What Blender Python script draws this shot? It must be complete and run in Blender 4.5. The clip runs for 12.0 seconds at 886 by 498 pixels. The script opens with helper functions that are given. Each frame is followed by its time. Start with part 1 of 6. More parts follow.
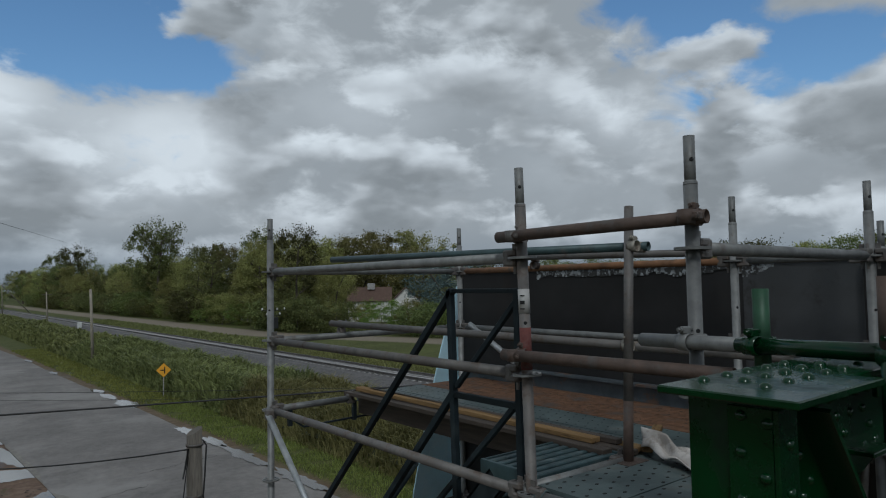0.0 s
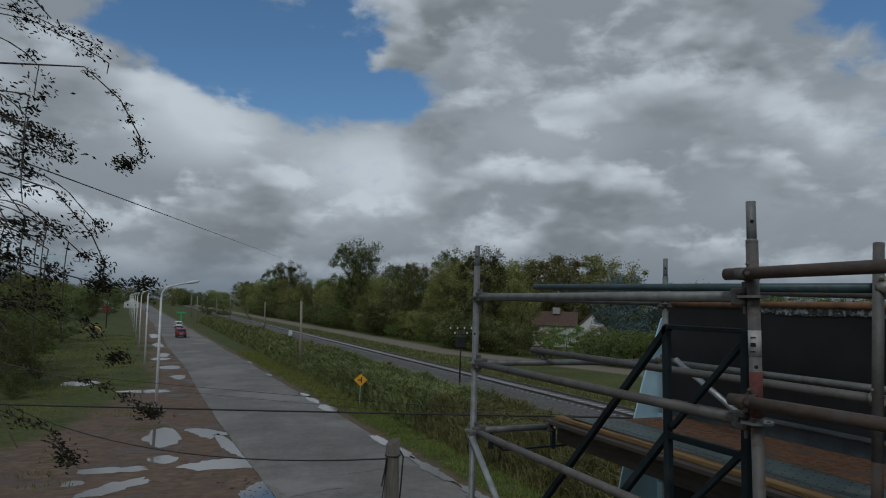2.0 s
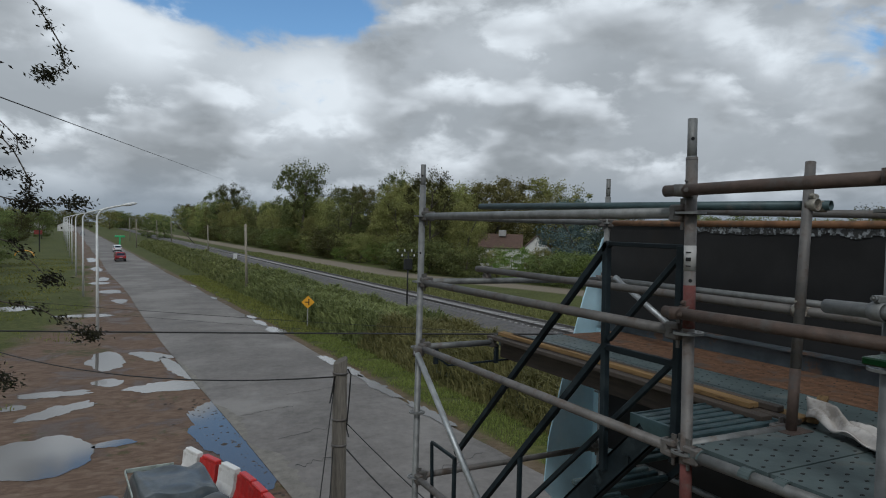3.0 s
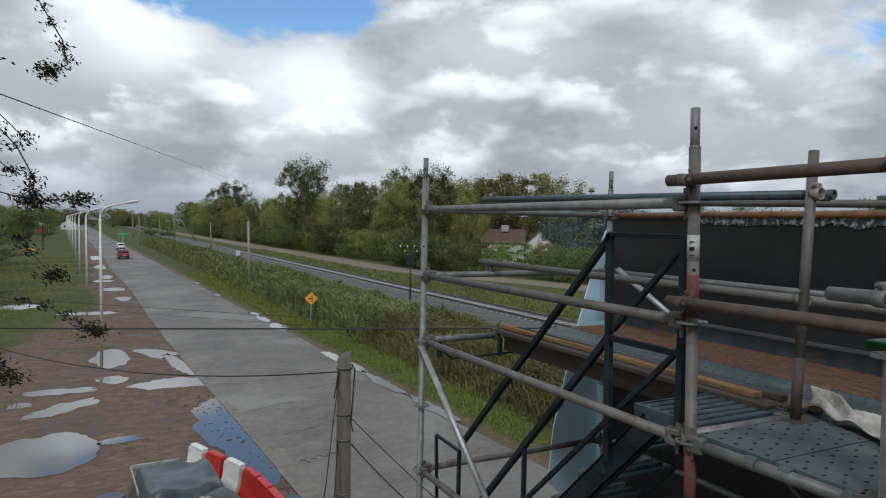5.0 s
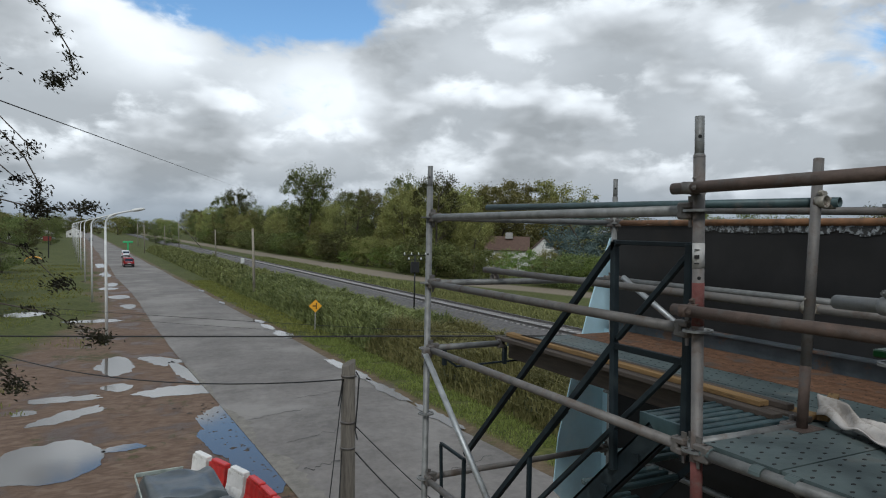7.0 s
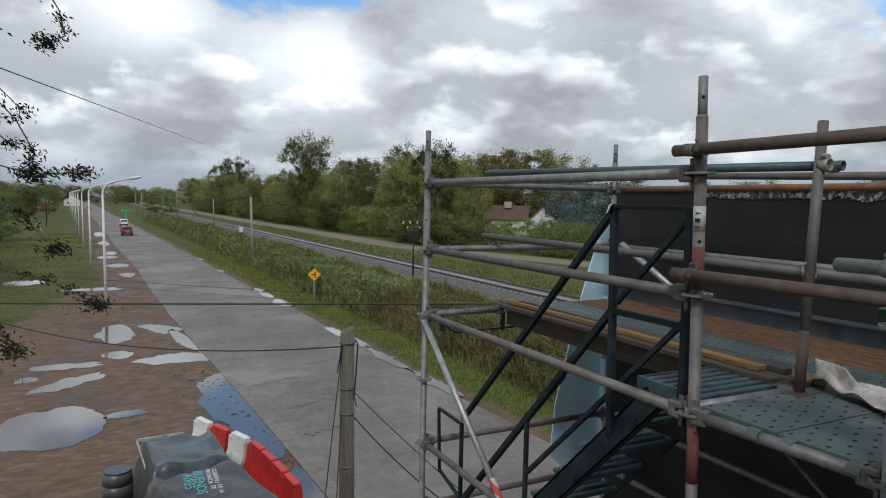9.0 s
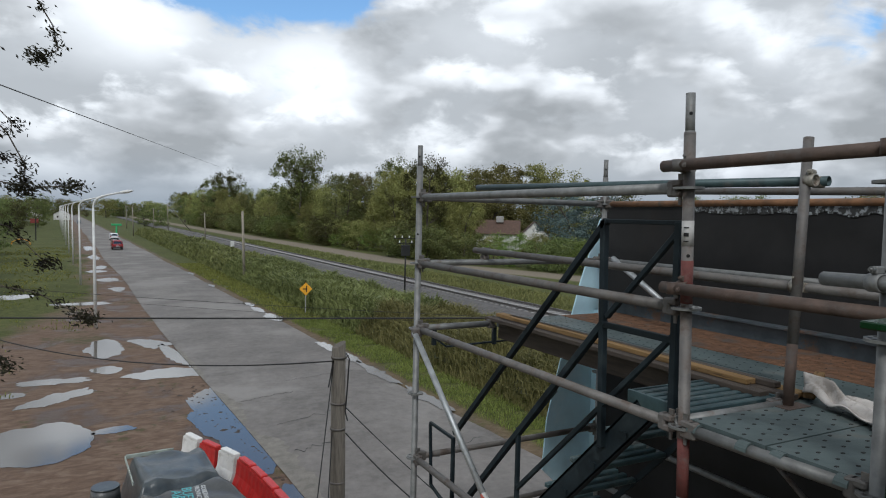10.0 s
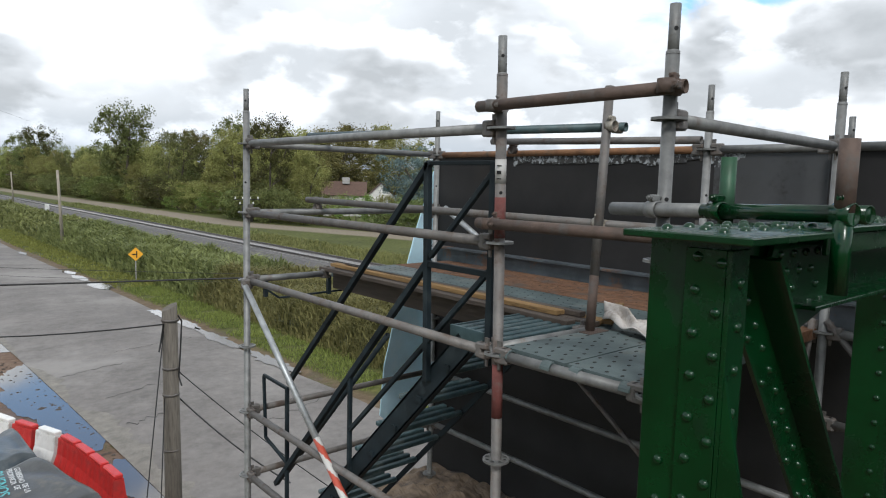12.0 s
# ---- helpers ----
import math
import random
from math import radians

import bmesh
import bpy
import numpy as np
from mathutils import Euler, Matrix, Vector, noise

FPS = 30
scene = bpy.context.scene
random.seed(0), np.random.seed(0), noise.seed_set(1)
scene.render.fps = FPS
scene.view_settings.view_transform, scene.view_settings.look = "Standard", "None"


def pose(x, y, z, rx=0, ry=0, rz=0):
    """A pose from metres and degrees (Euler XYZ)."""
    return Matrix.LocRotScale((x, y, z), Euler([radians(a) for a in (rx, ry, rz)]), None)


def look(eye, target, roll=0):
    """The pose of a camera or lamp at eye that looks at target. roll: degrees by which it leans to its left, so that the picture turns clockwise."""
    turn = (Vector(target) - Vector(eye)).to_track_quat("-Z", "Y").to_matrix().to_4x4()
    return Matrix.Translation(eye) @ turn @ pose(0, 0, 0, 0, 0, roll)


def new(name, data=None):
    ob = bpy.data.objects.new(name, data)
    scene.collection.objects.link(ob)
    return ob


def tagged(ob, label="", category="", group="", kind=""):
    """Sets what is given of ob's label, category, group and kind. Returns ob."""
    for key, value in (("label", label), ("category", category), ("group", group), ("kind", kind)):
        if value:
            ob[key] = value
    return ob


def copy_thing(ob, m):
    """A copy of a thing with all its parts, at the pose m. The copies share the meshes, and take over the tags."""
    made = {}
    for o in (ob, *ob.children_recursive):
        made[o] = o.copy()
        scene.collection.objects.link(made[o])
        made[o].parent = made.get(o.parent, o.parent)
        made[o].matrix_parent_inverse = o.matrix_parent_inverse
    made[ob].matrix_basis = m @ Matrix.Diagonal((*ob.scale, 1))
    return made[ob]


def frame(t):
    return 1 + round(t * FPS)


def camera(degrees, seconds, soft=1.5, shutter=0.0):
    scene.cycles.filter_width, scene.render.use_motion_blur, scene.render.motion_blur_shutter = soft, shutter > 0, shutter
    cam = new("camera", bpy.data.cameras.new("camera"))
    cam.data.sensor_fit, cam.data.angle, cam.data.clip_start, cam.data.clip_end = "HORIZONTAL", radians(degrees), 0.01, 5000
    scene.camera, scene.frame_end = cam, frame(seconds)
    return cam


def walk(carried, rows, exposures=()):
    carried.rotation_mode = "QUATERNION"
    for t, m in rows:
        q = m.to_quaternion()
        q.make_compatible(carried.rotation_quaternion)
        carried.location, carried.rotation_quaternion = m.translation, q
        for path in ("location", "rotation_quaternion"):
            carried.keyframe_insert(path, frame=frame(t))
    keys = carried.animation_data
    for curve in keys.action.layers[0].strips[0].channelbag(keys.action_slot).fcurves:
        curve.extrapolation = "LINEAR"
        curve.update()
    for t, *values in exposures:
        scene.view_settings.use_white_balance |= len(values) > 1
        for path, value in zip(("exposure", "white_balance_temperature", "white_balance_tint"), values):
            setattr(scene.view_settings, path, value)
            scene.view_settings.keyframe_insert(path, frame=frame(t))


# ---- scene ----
# ---- camera ----
cam = camera(67.6, 12.0, soft=1.1)
PATH = [
    (0, (-2.054, -2.017, 6.996), (-0.803, -0.46, 7.099), -1.0),
    (0.5, (-2.085, -2.01, 6.999), (-0.877, -0.424, 7.159), -1.5),
    (1, (-2.169, -2.006, 6.999), (-1.03, -0.372, 7.176), -1.7),
    (1.5, (-2.192, -1.981, 7.032), (-1.322, -0.195, 7.258), 0.3),
    (2, (-2.201, -1.99, 7.029), (-1.43, -0.152, 7.198), 1.7),
    (2.5, (-2.185, -1.977, 7.017), (-1.378, -0.149, 7.098), 2.2),
    (3, (-2.178, -1.971, 7.003), (-1.255, -0.198, 6.944), 1.6),
    (3.2, (-2.162, -1.983, 6.984), (-1.213, -0.225, 6.905), 0.9),
    (4.8, (-2.184, -1.977, 6.983), (-1.276, -0.197, 6.901), 0.9),
    (5, (-2.184, -1.975, 6.984), (-1.268, -0.199, 6.912), 1.2),
    (5.5, (-2.187, -1.977, 6.985), (-1.266, -0.203, 6.919), 1.3),
    (6, (-2.184, -1.977, 6.985), (-1.268, -0.2, 6.913), 1.1),
    (6.5, (-2.189, -1.977, 6.989), (-1.281, -0.195, 6.94), 1.2),
    (8.5, (-2.174, -1.961, 6.976), (-1.281, -0.174, 6.885), 0.8),
    (9, (-2.169, -1.95, 6.962), (-1.261, -0.174, 6.819), 1.2),
    (9.5, (-2.181, -1.955, 6.962), (-1.273, -0.177, 6.829), 1.0),
    (10, (-2.175, -1.967, 6.961), (-1.245, -0.199, 6.862), 1.3),
    (10.1, (-2.177, -1.956, 6.963), (-1.203, -0.212, 6.866), 1.7),
    (10.5, (-2.158, -2.003, 6.913), (-0.991, -0.38, 6.875), 2.8),
    (11, (-2.103, -2.033, 6.896), (-0.759, -0.557, 6.777), 3.2),
    (11.5, (-2.101, -2.037, 6.899), (-0.808, -0.518, 6.762), 2.3),
    (12, (-2.093, -2.048, 6.861), (-0.788, -0.546, 6.659), 1.5),
]
EXPOSURE = [(0.0, -0.62, 5820, 6), (1.0, -0.76, 5820, 6), (2.0, -0.98, 5770, 6), (2.5, -0.90, 5770, 6), (2.8, -0.64, 5870, 7), (3.2, -0.20, 5970, 8), (5.0, -0.02, 6020, 8),
            (6.5, -0.02, 6020, 8), (8.5, -0.08, 6070, 9), (9.5, 0.2, 6120, 10), (10.5, -0.04, 6020, 9), (11.2, 0.36, 6070, 9), (12.0, 0.66, 6170, 10)]
walk(cam, [(t, look(eye, target, roll)) for t, eye, target, roll in PATH], EXPOSURE)
# ---- world, sun, light ----
def link(nt, a, b):
    nt.links.new(a, b)


def node(nt, kind, **values):
    n = nt.nodes.new(kind)
    for k, v in values.items():
        n.inputs[k.replace("_", " ")].default_value = v
    return n


def mathn(nt, op, a, b=None, c=None, clamp=False):
    n = nt.nodes.new("ShaderNodeMath")
    n.operation, n.use_clamp = op, clamp
    for i, v in enumerate((a, b, c)):
        if v is None:
            continue
        if isinstance(v, (int, float)):
            n.inputs[i].default_value = v
        else:
            nt.links.new(v, n.inputs[i])
    return n.outputs[0]


def mixc(nt, f, a, b, blend="MIX"):
    n = nt.nodes.new("ShaderNodeMix")
    n.data_type, n.blend_type = "RGBA", blend
    for sock, v in ((n.inputs[0], f), (n.inputs[6], a), (n.inputs[7], b)):
        if isinstance(v, (int, float)):
            sock.default_value = v
        elif isinstance(v, tuple):
            sock.default_value = (*v, 1)
        else:
            nt.links.new(v, sock)
    return n.outputs[2]


def ramp(nt, fac, stops):
    n = nt.nodes.new("ShaderNodeValToRGB")
    cr = n.color_ramp
    while len(cr.elements) < len(stops):
        cr.elements.new(0.5)
    for e, (p, c) in zip(cr.elements, stops):
        e.position, e.color = p, (*c, 1) if len(c) == 3 else c
    nt.links.new(fac, n.inputs[0])
    return n.outputs[0]


def smooth(nt, v, lo, hi, a=0.0, b=1.0):
    n = nt.nodes.new("ShaderNodeMapRange")
    n.interpolation_type = "SMOOTHSTEP"
    nt.links.new(v, n.inputs[0])
    for i, x in enumerate((lo, hi, a, b)):
        n.inputs[i + 1].default_value = x
    return n.outputs[0]


SUN_EL, SUN_AZ = 46.0, -140.0      # degrees; azimuth clockwise from +y
world = bpy.data.worlds.new("sky")
scene.world = world
world.use_nodes = True
nt = world.node_tree
nt.nodes.clear()
sky = nt.nodes.new("ShaderNodeTexSky")
sky.sky_type, sky.sun_disc = "NISHITA", False
sky.sun_elevation, sky.sun_rotation = radians(SUN_EL), radians(SUN_AZ)
sky.air_density, sky.dust_density, sky.ozone_density = 1.0, 0.6, 1.5
tc = nt.nodes.new("ShaderNodeTexCoord")
sep = nt.nodes.new("ShaderNodeSeparateXYZ")
link(nt, tc.outputs["Generated"], sep.inputs[0])
def vmath(op, a, b=None):
    n = nt.nodes.new("ShaderNodeVectorMath")
    n.operation = op
    for i, v in enumerate((a, b)):
        if isinstance(v, tuple):
            n.inputs[i].default_value = v
        elif v is not None:
            nt.links.new(v, n.inputs[i])
    return n.outputs["Value"] if op == "LENGTH" else n.outputs[0]


def heading(az, el):
    a, e = radians(az), radians(el)
    return (math.sin(a) * math.cos(e), math.cos(a) * math.cos(e), math.sin(e))


def noise_of(vec, scale, detail, rough, warp=0.0):
    n = nt.nodes.new("ShaderNodeTexNoise")
    for k, v in (("Scale", scale), ("Detail", detail), ("Roughness", rough), ("Distortion", warp)):
        n.inputs[k].default_value = v
    nt.links.new(vec, n.inputs["Vector"])
    return n.outputs[0]


# cumulus in layers: each heap is bright where the sky above it is open and grey at its base; breaks of blue between
BREAKS = ((heading(0, 22.0), 0.24, 0.72), (heading(11, 18.5), 0.20, 0.68), (heading(20, 17.0), 0.13, 0.5), (heading(60, 24), 0.22, 0.85), (heading(70, 17), 0.14, 0.7), (heading(-70, 35), 0.5, 0.8), (heading(170, 40), 0.6, 0.8))
SUNLIT = ((heading(16, 11), 0.19, 0.80), (heading(2, 14), 0.20, 0.70), (heading(31, 15), 0.18, 0.34), (heading(52, 12), 0.2, 0.12), (heading(-40, 20), 0.4, 0.2))
view = tc.outputs["Generated"]


def near_to(spots):
    total = None
    for c, rad, depth in spots:
        k = smooth(nt, vmath("LENGTH", vmath("MULTIPLY", vmath("SUBTRACT", view, c), (1.0, 1.0, 1.9))), 0.0, rad, depth, 0.0)
        total = k if total is None else mathn(nt, "ADD", total, k)
    return total


open_sky, lit = near_to(BREAKS), near_to(SUNLIT)
rag = mathn(nt, "MULTIPLY", mathn(nt, "SUBTRACT", noise_of(vmath("MULTIPLY", view, (1.0, 1.0, 1.5)), 11.0, 8.0, 0.6, 0.6), 0.5), 0.22)


def heap(off, scale, flat, detail, lift=0.0):
    v = vmath("ADD", vmath("MULTIPLY", vmath("ADD", view, (0, 0, lift)), (1.0, 1.0, flat)), off)
    w = nt.nodes.new("ShaderNodeTexNoise")
    w.inputs["Scale"].default_value, w.inputs["Detail"].default_value = scale * 2.4, 3.0
    nt.links.new(v, w.inputs["Vector"])
    k = 0.22 / scale
    q = vmath("ADD", v, vmath("MULTIPLY", vmath("SUBTRACT", w.outputs["Color"], (0.5, 0.5, 0.5)), (k, k, k)))
    return noise_of(q, scale, detail, 0.52)


def cloud_layer(under, off, scale, flat, thr, lift, edge, stops, give):
    d0, d1 = heap(off, scale, flat, 7.0), heap(off, scale, flat, 3.0, lift)
    d0 = mathn(nt, "SUBTRACT", mathn(nt, "ADD", d0, rag), mathn(nt, "MULTIPLY", open_sky, give))
    mask = smooth(nt, d0, thr, thr + edge)
    top = smooth(nt, d1, thr - 0.14, thr + 0.20, 1.0, 0.0)
    top = mathn(nt, "ADD", top, mathn(nt, "MULTIPLY", lit, 1.2))
    fine = mathn(nt, "MULTIPLY", mathn(nt, "SUBTRACT", noise_of(vmath("MULTIPLY", view, (1.0, 1.0, 1.8)), scale * 2.6, 6.0, 0.55), 0.5), 0.60)
    top = mathn(nt, "ADD", top, fine, clamp=True)
    return mixc(nt, mask, under, ramp(nt, top, stops))


blue = mixc(nt, 1.0, sky.outputs[0], (0.130, 0.155, 0.165), "MULTIPLY")
GREYS = [(0.0, (0.42, 0.435, 0.44)), (0.30, (0.60, 0.615, 0.62)), (0.6, (0.86, 0.875, 0.88)), (1.0, (1.18, 1.20, 1.20))]
skycol = cloud_layer(blue, (7.3, 2.1, 0.4), 2.2, 1.5, 0.30, 0.05, 0.10, [(0.0, (0.54, 0.56, 0.57)), (0.4, (0.74, 0.76, 0.77)), (1.0, (1.14, 1.16, 1.16))], 0.30)
skycol = cloud_layer(skycol, (1.9, 5.2, 0.9), 5.6, 2.1, 0.46, 0.034, 0.12, GREYS, 0.30)
skycol = cloud_layer(skycol, (4.4, 0.7, 2.6), 3.6, 2.1, 0.49, 0.060, 0.15, GREYS, 0.34)
low = smooth(nt, sep.outputs[2], 0.0, 0.10)
haze = mixc(nt, low, (0.37, 0.415, 0.46), skycol)
bg = nt.nodes.new("ShaderNodeBackground")
bg.inputs["Strength"].default_value = 0.90
link(nt, haze, bg.inputs[0])
wo = nt.nodes.new("ShaderNodeOutputWorld")
link(nt, bg.outputs[0], wo.inputs[0])

sun_data = bpy.data.lights.new("sun", "SUN")
sun_data.energy, sun_data.angle, sun_data.color = 1.5, radians(12), (1.0, 0.96, 0.90)
sun = new("sun", sun_data)
az, el = radians(SUN_AZ), radians(SUN_EL)
sun.matrix_world = look((0, 0, 60), (-math.sin(az) * math.cos(el), -math.cos(az) * math.cos(el), 60 - math.sin(el)))
# ---- materials ----
def material(name, base, rough=0.6, metal=0.0, spots=None, scale=8.0, amount=0.35, bump=0.0, bscale=None, spot_lo=0.52, spot_hi=0.62,
             spot_scale=3.0, vary=0.0, gloss_noise=0.0, spec=None, stretch=(1, 1, 1), grain=0.0, transl=0.0):
    m = bpy.data.materials.new(name)
    m.use_nodes = True
    nt = m.node_tree
    b = nt.nodes["Principled BSDF"]
    tc = nt.nodes.new("ShaderNodeTexCoord")
    mp = nt.nodes.new("ShaderNodeMapping")
    mp.inputs["Scale"].default_value = stretch
    link(nt, tc.outputs["Object"], mp.inputs[0])
    n = node(nt, "ShaderNodeTexNoise", Scale=scale, Detail=8.0, Roughness=0.6)
    link(nt, mp.outputs[0], n.inputs["Vector"])
    dark = tuple(c * (1 - amount) for c in base)
    light = tuple(min(1.0, c * (1 + amount)) for c in base)
    col = ramp(nt, n.outputs[0], [(0.3, dark), (0.7, light)])
    if grain:
        g = node(nt, "ShaderNodeTexNoise", Scale=scale * 11, Detail=4.0, Roughness=0.7)
        link(nt, mp.outputs[0], g.inputs["Vector"])
        col = mixc(nt, grain, col, ramp(nt, g.outputs[0], [(0.3, (0.25, 0.25, 0.25)), (0.7, (1, 1, 1))]), "MULTIPLY")
    if spots:
        s = node(nt, "ShaderNodeTexNoise", Scale=spot_scale, Detail=10.0, Roughness=0.68)
        link(nt, mp.outputs[0], s.inputs["Vector"])
        f = smooth(nt, s.outputs[0], spot_lo, spot_hi)
        col = mixc(nt, f, col, spots)
        r = mathn(nt, "ADD", mathn(nt, "MULTIPLY", f, 0.3), rough, clamp=True)
        link(nt, r, b.inputs["Roughness"])
    else:
        r = mathn(nt, "ADD", mathn(nt, "MULTIPLY", n.outputs[0], 0.24), rough - 0.12, clamp=True)
        link(nt, r, b.inputs["Roughness"])
    if vary:
        oi = nt.nodes.new("ShaderNodeObjectInfo")
        hs = nt.nodes.new("ShaderNodeHueSaturation")
        link(nt, mathn(nt, "ADD", mathn(nt, "MULTIPLY", oi.outputs["Random"], 2 * vary), 1 - vary), hs.inputs["Value"])
        link(nt, col, hs.inputs["Color"])
        col = hs.outputs[0]
    link(nt, col, b.inputs["Base Color"])
    b.inputs["Metallic"].default_value = metal
    if spec is not None:
        b.inputs["Specular IOR Level"].default_value = spec
    if bump:
        bn = node(nt, "ShaderNodeTexNoise", Scale=bscale or scale * 4, Detail=6.0, Roughness=0.6)
        link(nt, mp.outputs[0], bn.inputs["Vector"])
        bp = nt.nodes.new("ShaderNodeBump")
        bp.inputs["Strength"].default_value = bump
        bp.inputs["Distance"].default_value = 0.02
        link(nt, bn.outputs[0], bp.inputs["Height"])
        link(nt, bp.outputs[0], b.inputs["Normal"])
    return m


def leaf_material(name, dark, light, scale=0.6, spread=0.95):
    m = bpy.data.materials.new(name)
    m.use_nodes = True
    nt = m.node_tree
    b = nt.nodes["Principled BSDF"]
    geo = nt.nodes.new("ShaderNodeNewGeometry")
    tc = nt.nodes.new("ShaderNodeTexCoord")
    n = node(nt, "ShaderNodeTexNoise", Scale=scale, Detail=3.0)
    link(nt, tc.outputs["Object"], n.inputs["Vector"])
    f = mathn(nt, "ADD", mathn(nt, "MULTIPLY", geo.outputs["Random Per Island"], 0.45), mathn(nt, "MULTIPLY", n.outputs[0], 0.75))
    col = ramp(nt, f, [(0.15, dark), (0.9, light)])
    oi = nt.nodes.new("ShaderNodeObjectInfo")
    hs = nt.nodes.new("ShaderNodeHueSaturation")
    link(nt, mathn(nt, "ADD", mathn(nt, "MULTIPLY", oi.outputs["Random"], spread), 0.975 - spread / 2), hs.inputs["Value"])
    link(nt, mathn(nt, "ADD", mathn(nt, "MULTIPLY", oi.outputs["Random"], 0.06), 0.465), hs.inputs["Hue"])
    link(nt, col, hs.inputs["Color"])
    link(nt, hs.outputs[0], b.inputs["Base Color"])
    b.inputs["Roughness"].default_value = 0.6
    b.inputs["Specular IOR Level"].default_value = 0.18
    tr = nt.nodes.new("ShaderNodeBsdfTranslucent")
    link(nt, hs.outputs[0], tr.inputs[0])
    mx = nt.nodes.new("ShaderNodeMixShader")
    mx.inputs[0].default_value = 0.25
    link(nt, b.outputs[0], mx.inputs[1])
    link(nt, tr.outputs[0], mx.inputs[2])
    link(nt, mx.outputs[0], nt.nodes["Material Output"].inputs[0])
    return m


GALV = material("galvanised_steel", (0.168, 0.170, 0.164), 0.55, 0.35, spots=(0.16, 0.13, 0.11), scale=14, amount=0.3, spot_scale=9, spot_lo=0.58, spot_hi=0.75, vary=0.18, bump=0.08)
GALV_LIGHT = material("bright_galvanised_steel", (0.36, 0.375, 0.38), 0.45, 0.5, scale=16, amount=0.25, vary=0.1, bump=0.06)
GALV_DIRTY = material("dirty_scaffold_steel", (0.135, 0.126, 0.117), 0.6, 0.3, spots=(0.11, 0.085, 0.07), scale=12, amount=0.35, spot_scale=6, spot_lo=0.48, spot_hi=0.66, vary=0.15, bump=0.15)
RUST = material("rusty_steel", (0.083, 0.056, 0.043), 0.7, 0.1, spots=(0.098, 0.087, 0.079), scale=10, amount=0.4, spot_scale=7, spot_lo=0.5, spot_hi=0.62, bump=0.2)
RUST_ORANGE = material("orange_rusty_steel", (0.19, 0.095, 0.045), 0.75, 0.1, spots=(0.14, 0.10, 0.07), scale=9, amount=0.4, spot_scale=5, bump=0.2)
RED_BAND = material("faded_red_paint", (0.135, 0.048, 0.042), 0.75, 0.0, spec=0.2, spots=(0.12, 0.10, 0.092), scale=14, spot_scale=8, spot_lo=0.5, spot_hi=0.65)
BLUE_STEEL = material("dark_blue_green_painted_steel", (0.011, 0.018, 0.022), 0.6, 0.0, spec=0.25, spots=(0.024, 0.033, 0.036), scale=9, spot_scale=6, amount=0.35, vary=0.1, bump=0.06)
TREAD = material("worn_blue_green_tread_paint", (0.045, 0.078, 0.085), 0.45, 0.2, spots=(0.10, 0.13, 0.13), scale=9, spot_scale=6, amount=0.35)
GREEN = material("glossy_dark_green_paint", (0.0012, 0.026, 0.0065), 0.20, 0.0, spots=(0.0014, 0.013, 0.0040), scale=5, amount=0.3, spot_scale=3, spot_lo=0.5, spot_hi=0.7, bump=0.08, bscale=9, spec=0.38)
GREEN_LIGHT = material("green_oversprayed_steel", (0.014, 0.060, 0.026), 0.5, 0.1, spots=(0.07, 0.085, 0.075), scale=12, spot_scale=5, amount=0.4)
GIRDER = material("dark_primed_girder_steel", (0.021, 0.0205, 0.0205), 0.7, 0.0, spec=0.25, spots=(0.036, 0.031, 0.027), scale=1.2, amount=0.4, spot_scale=1.6, spot_lo=0.55, spot_hi=0.8, bump=0.05, bscale=20)
FLANGE = material("grey_blue_flange_paint", (0.075, 0.09, 0.10), 0.6, 0.1, spots=(0.16, 0.10, 0.07), scale=6, spot_scale=3.5, spot_lo=0.55, spot_hi=0.65, bump=0.1)
BLUE_PLATE = material("pale_blue_plate_paint", (0.50, 0.72, 0.82), 0.45, 0.0, spots=(0.57, 0.75, 0.83), scale=3, spot_scale=2, amount=0.12, bump=0.05)
DECK = material("perforated_deck_steel", (0.072, 0.096, 0.095), 0.58, 0.0, spec=0.4, spots=(0.108, 0.120, 0.112), scale=5, amount=0.3, spot_scale=2.5, bump=0.08)
DECK_RUST = material("mud_and_rust_covered_deck", (0.155, 0.083, 0.048), 0.9, 0.0, spec=0.2, spots=(0.085, 0.074, 0.066), scale=16, amount=0.5, spot_scale=4.0, spot_lo=0.50, spot_hi=0.66, grain=0.4, bump=0.25)
HOLE = material("dark_hole", (0.01, 0.01, 0.01), 0.9)
WOOD = material("weathered_yellow_timber", (0.20, 0.125, 0.055), 0.85, 0.0, spec=0.2, spots=(0.045, 0.031, 0.021), scale=7, amount=0.3, spot_scale=2, stretch=(6, 0.5, 6), bump=0.2, vary=0.2)
CLOTH = material("dirty_white_cloth", (0.44, 0.41, 0.38), 0.9, 0.0, spots=(0.30, 0.27, 0.24), scale=5, spot_scale=4, bump=0.2)
ASPHALT = material("worn_asphalt", (0.190, 0.176, 0.164), 0.8, 0.0, spots=(0.245, 0.232, 0.218), scale=0.35, amount=0.22, spot_scale=0.12, spot_lo=0.45, spot_hi=0.62, bump=0.25, bscale=60, grain=0.35, spec=0.22)
POLE_WOOD = material("grey_weathered_pole_wood", (0.105, 0.092, 0.075), 0.85, 0.0, scale=10, amount=0.4, stretch=(4, 4, 0.4), bump=0.3)
CABLE = material("black_cable", (0.012, 0.012, 0.012), 0.6)
WHITE_PAINT = material("white_lamp_post_paint", (0.62, 0.62, 0.60), 0.5, scale=3, amount=0.12)
BALLAST = material("grey_ballast", (0.125, 0.118, 0.115), 0.9, scale=5, amount=0.5, bump=0.5, bscale=14, grain=0.5)
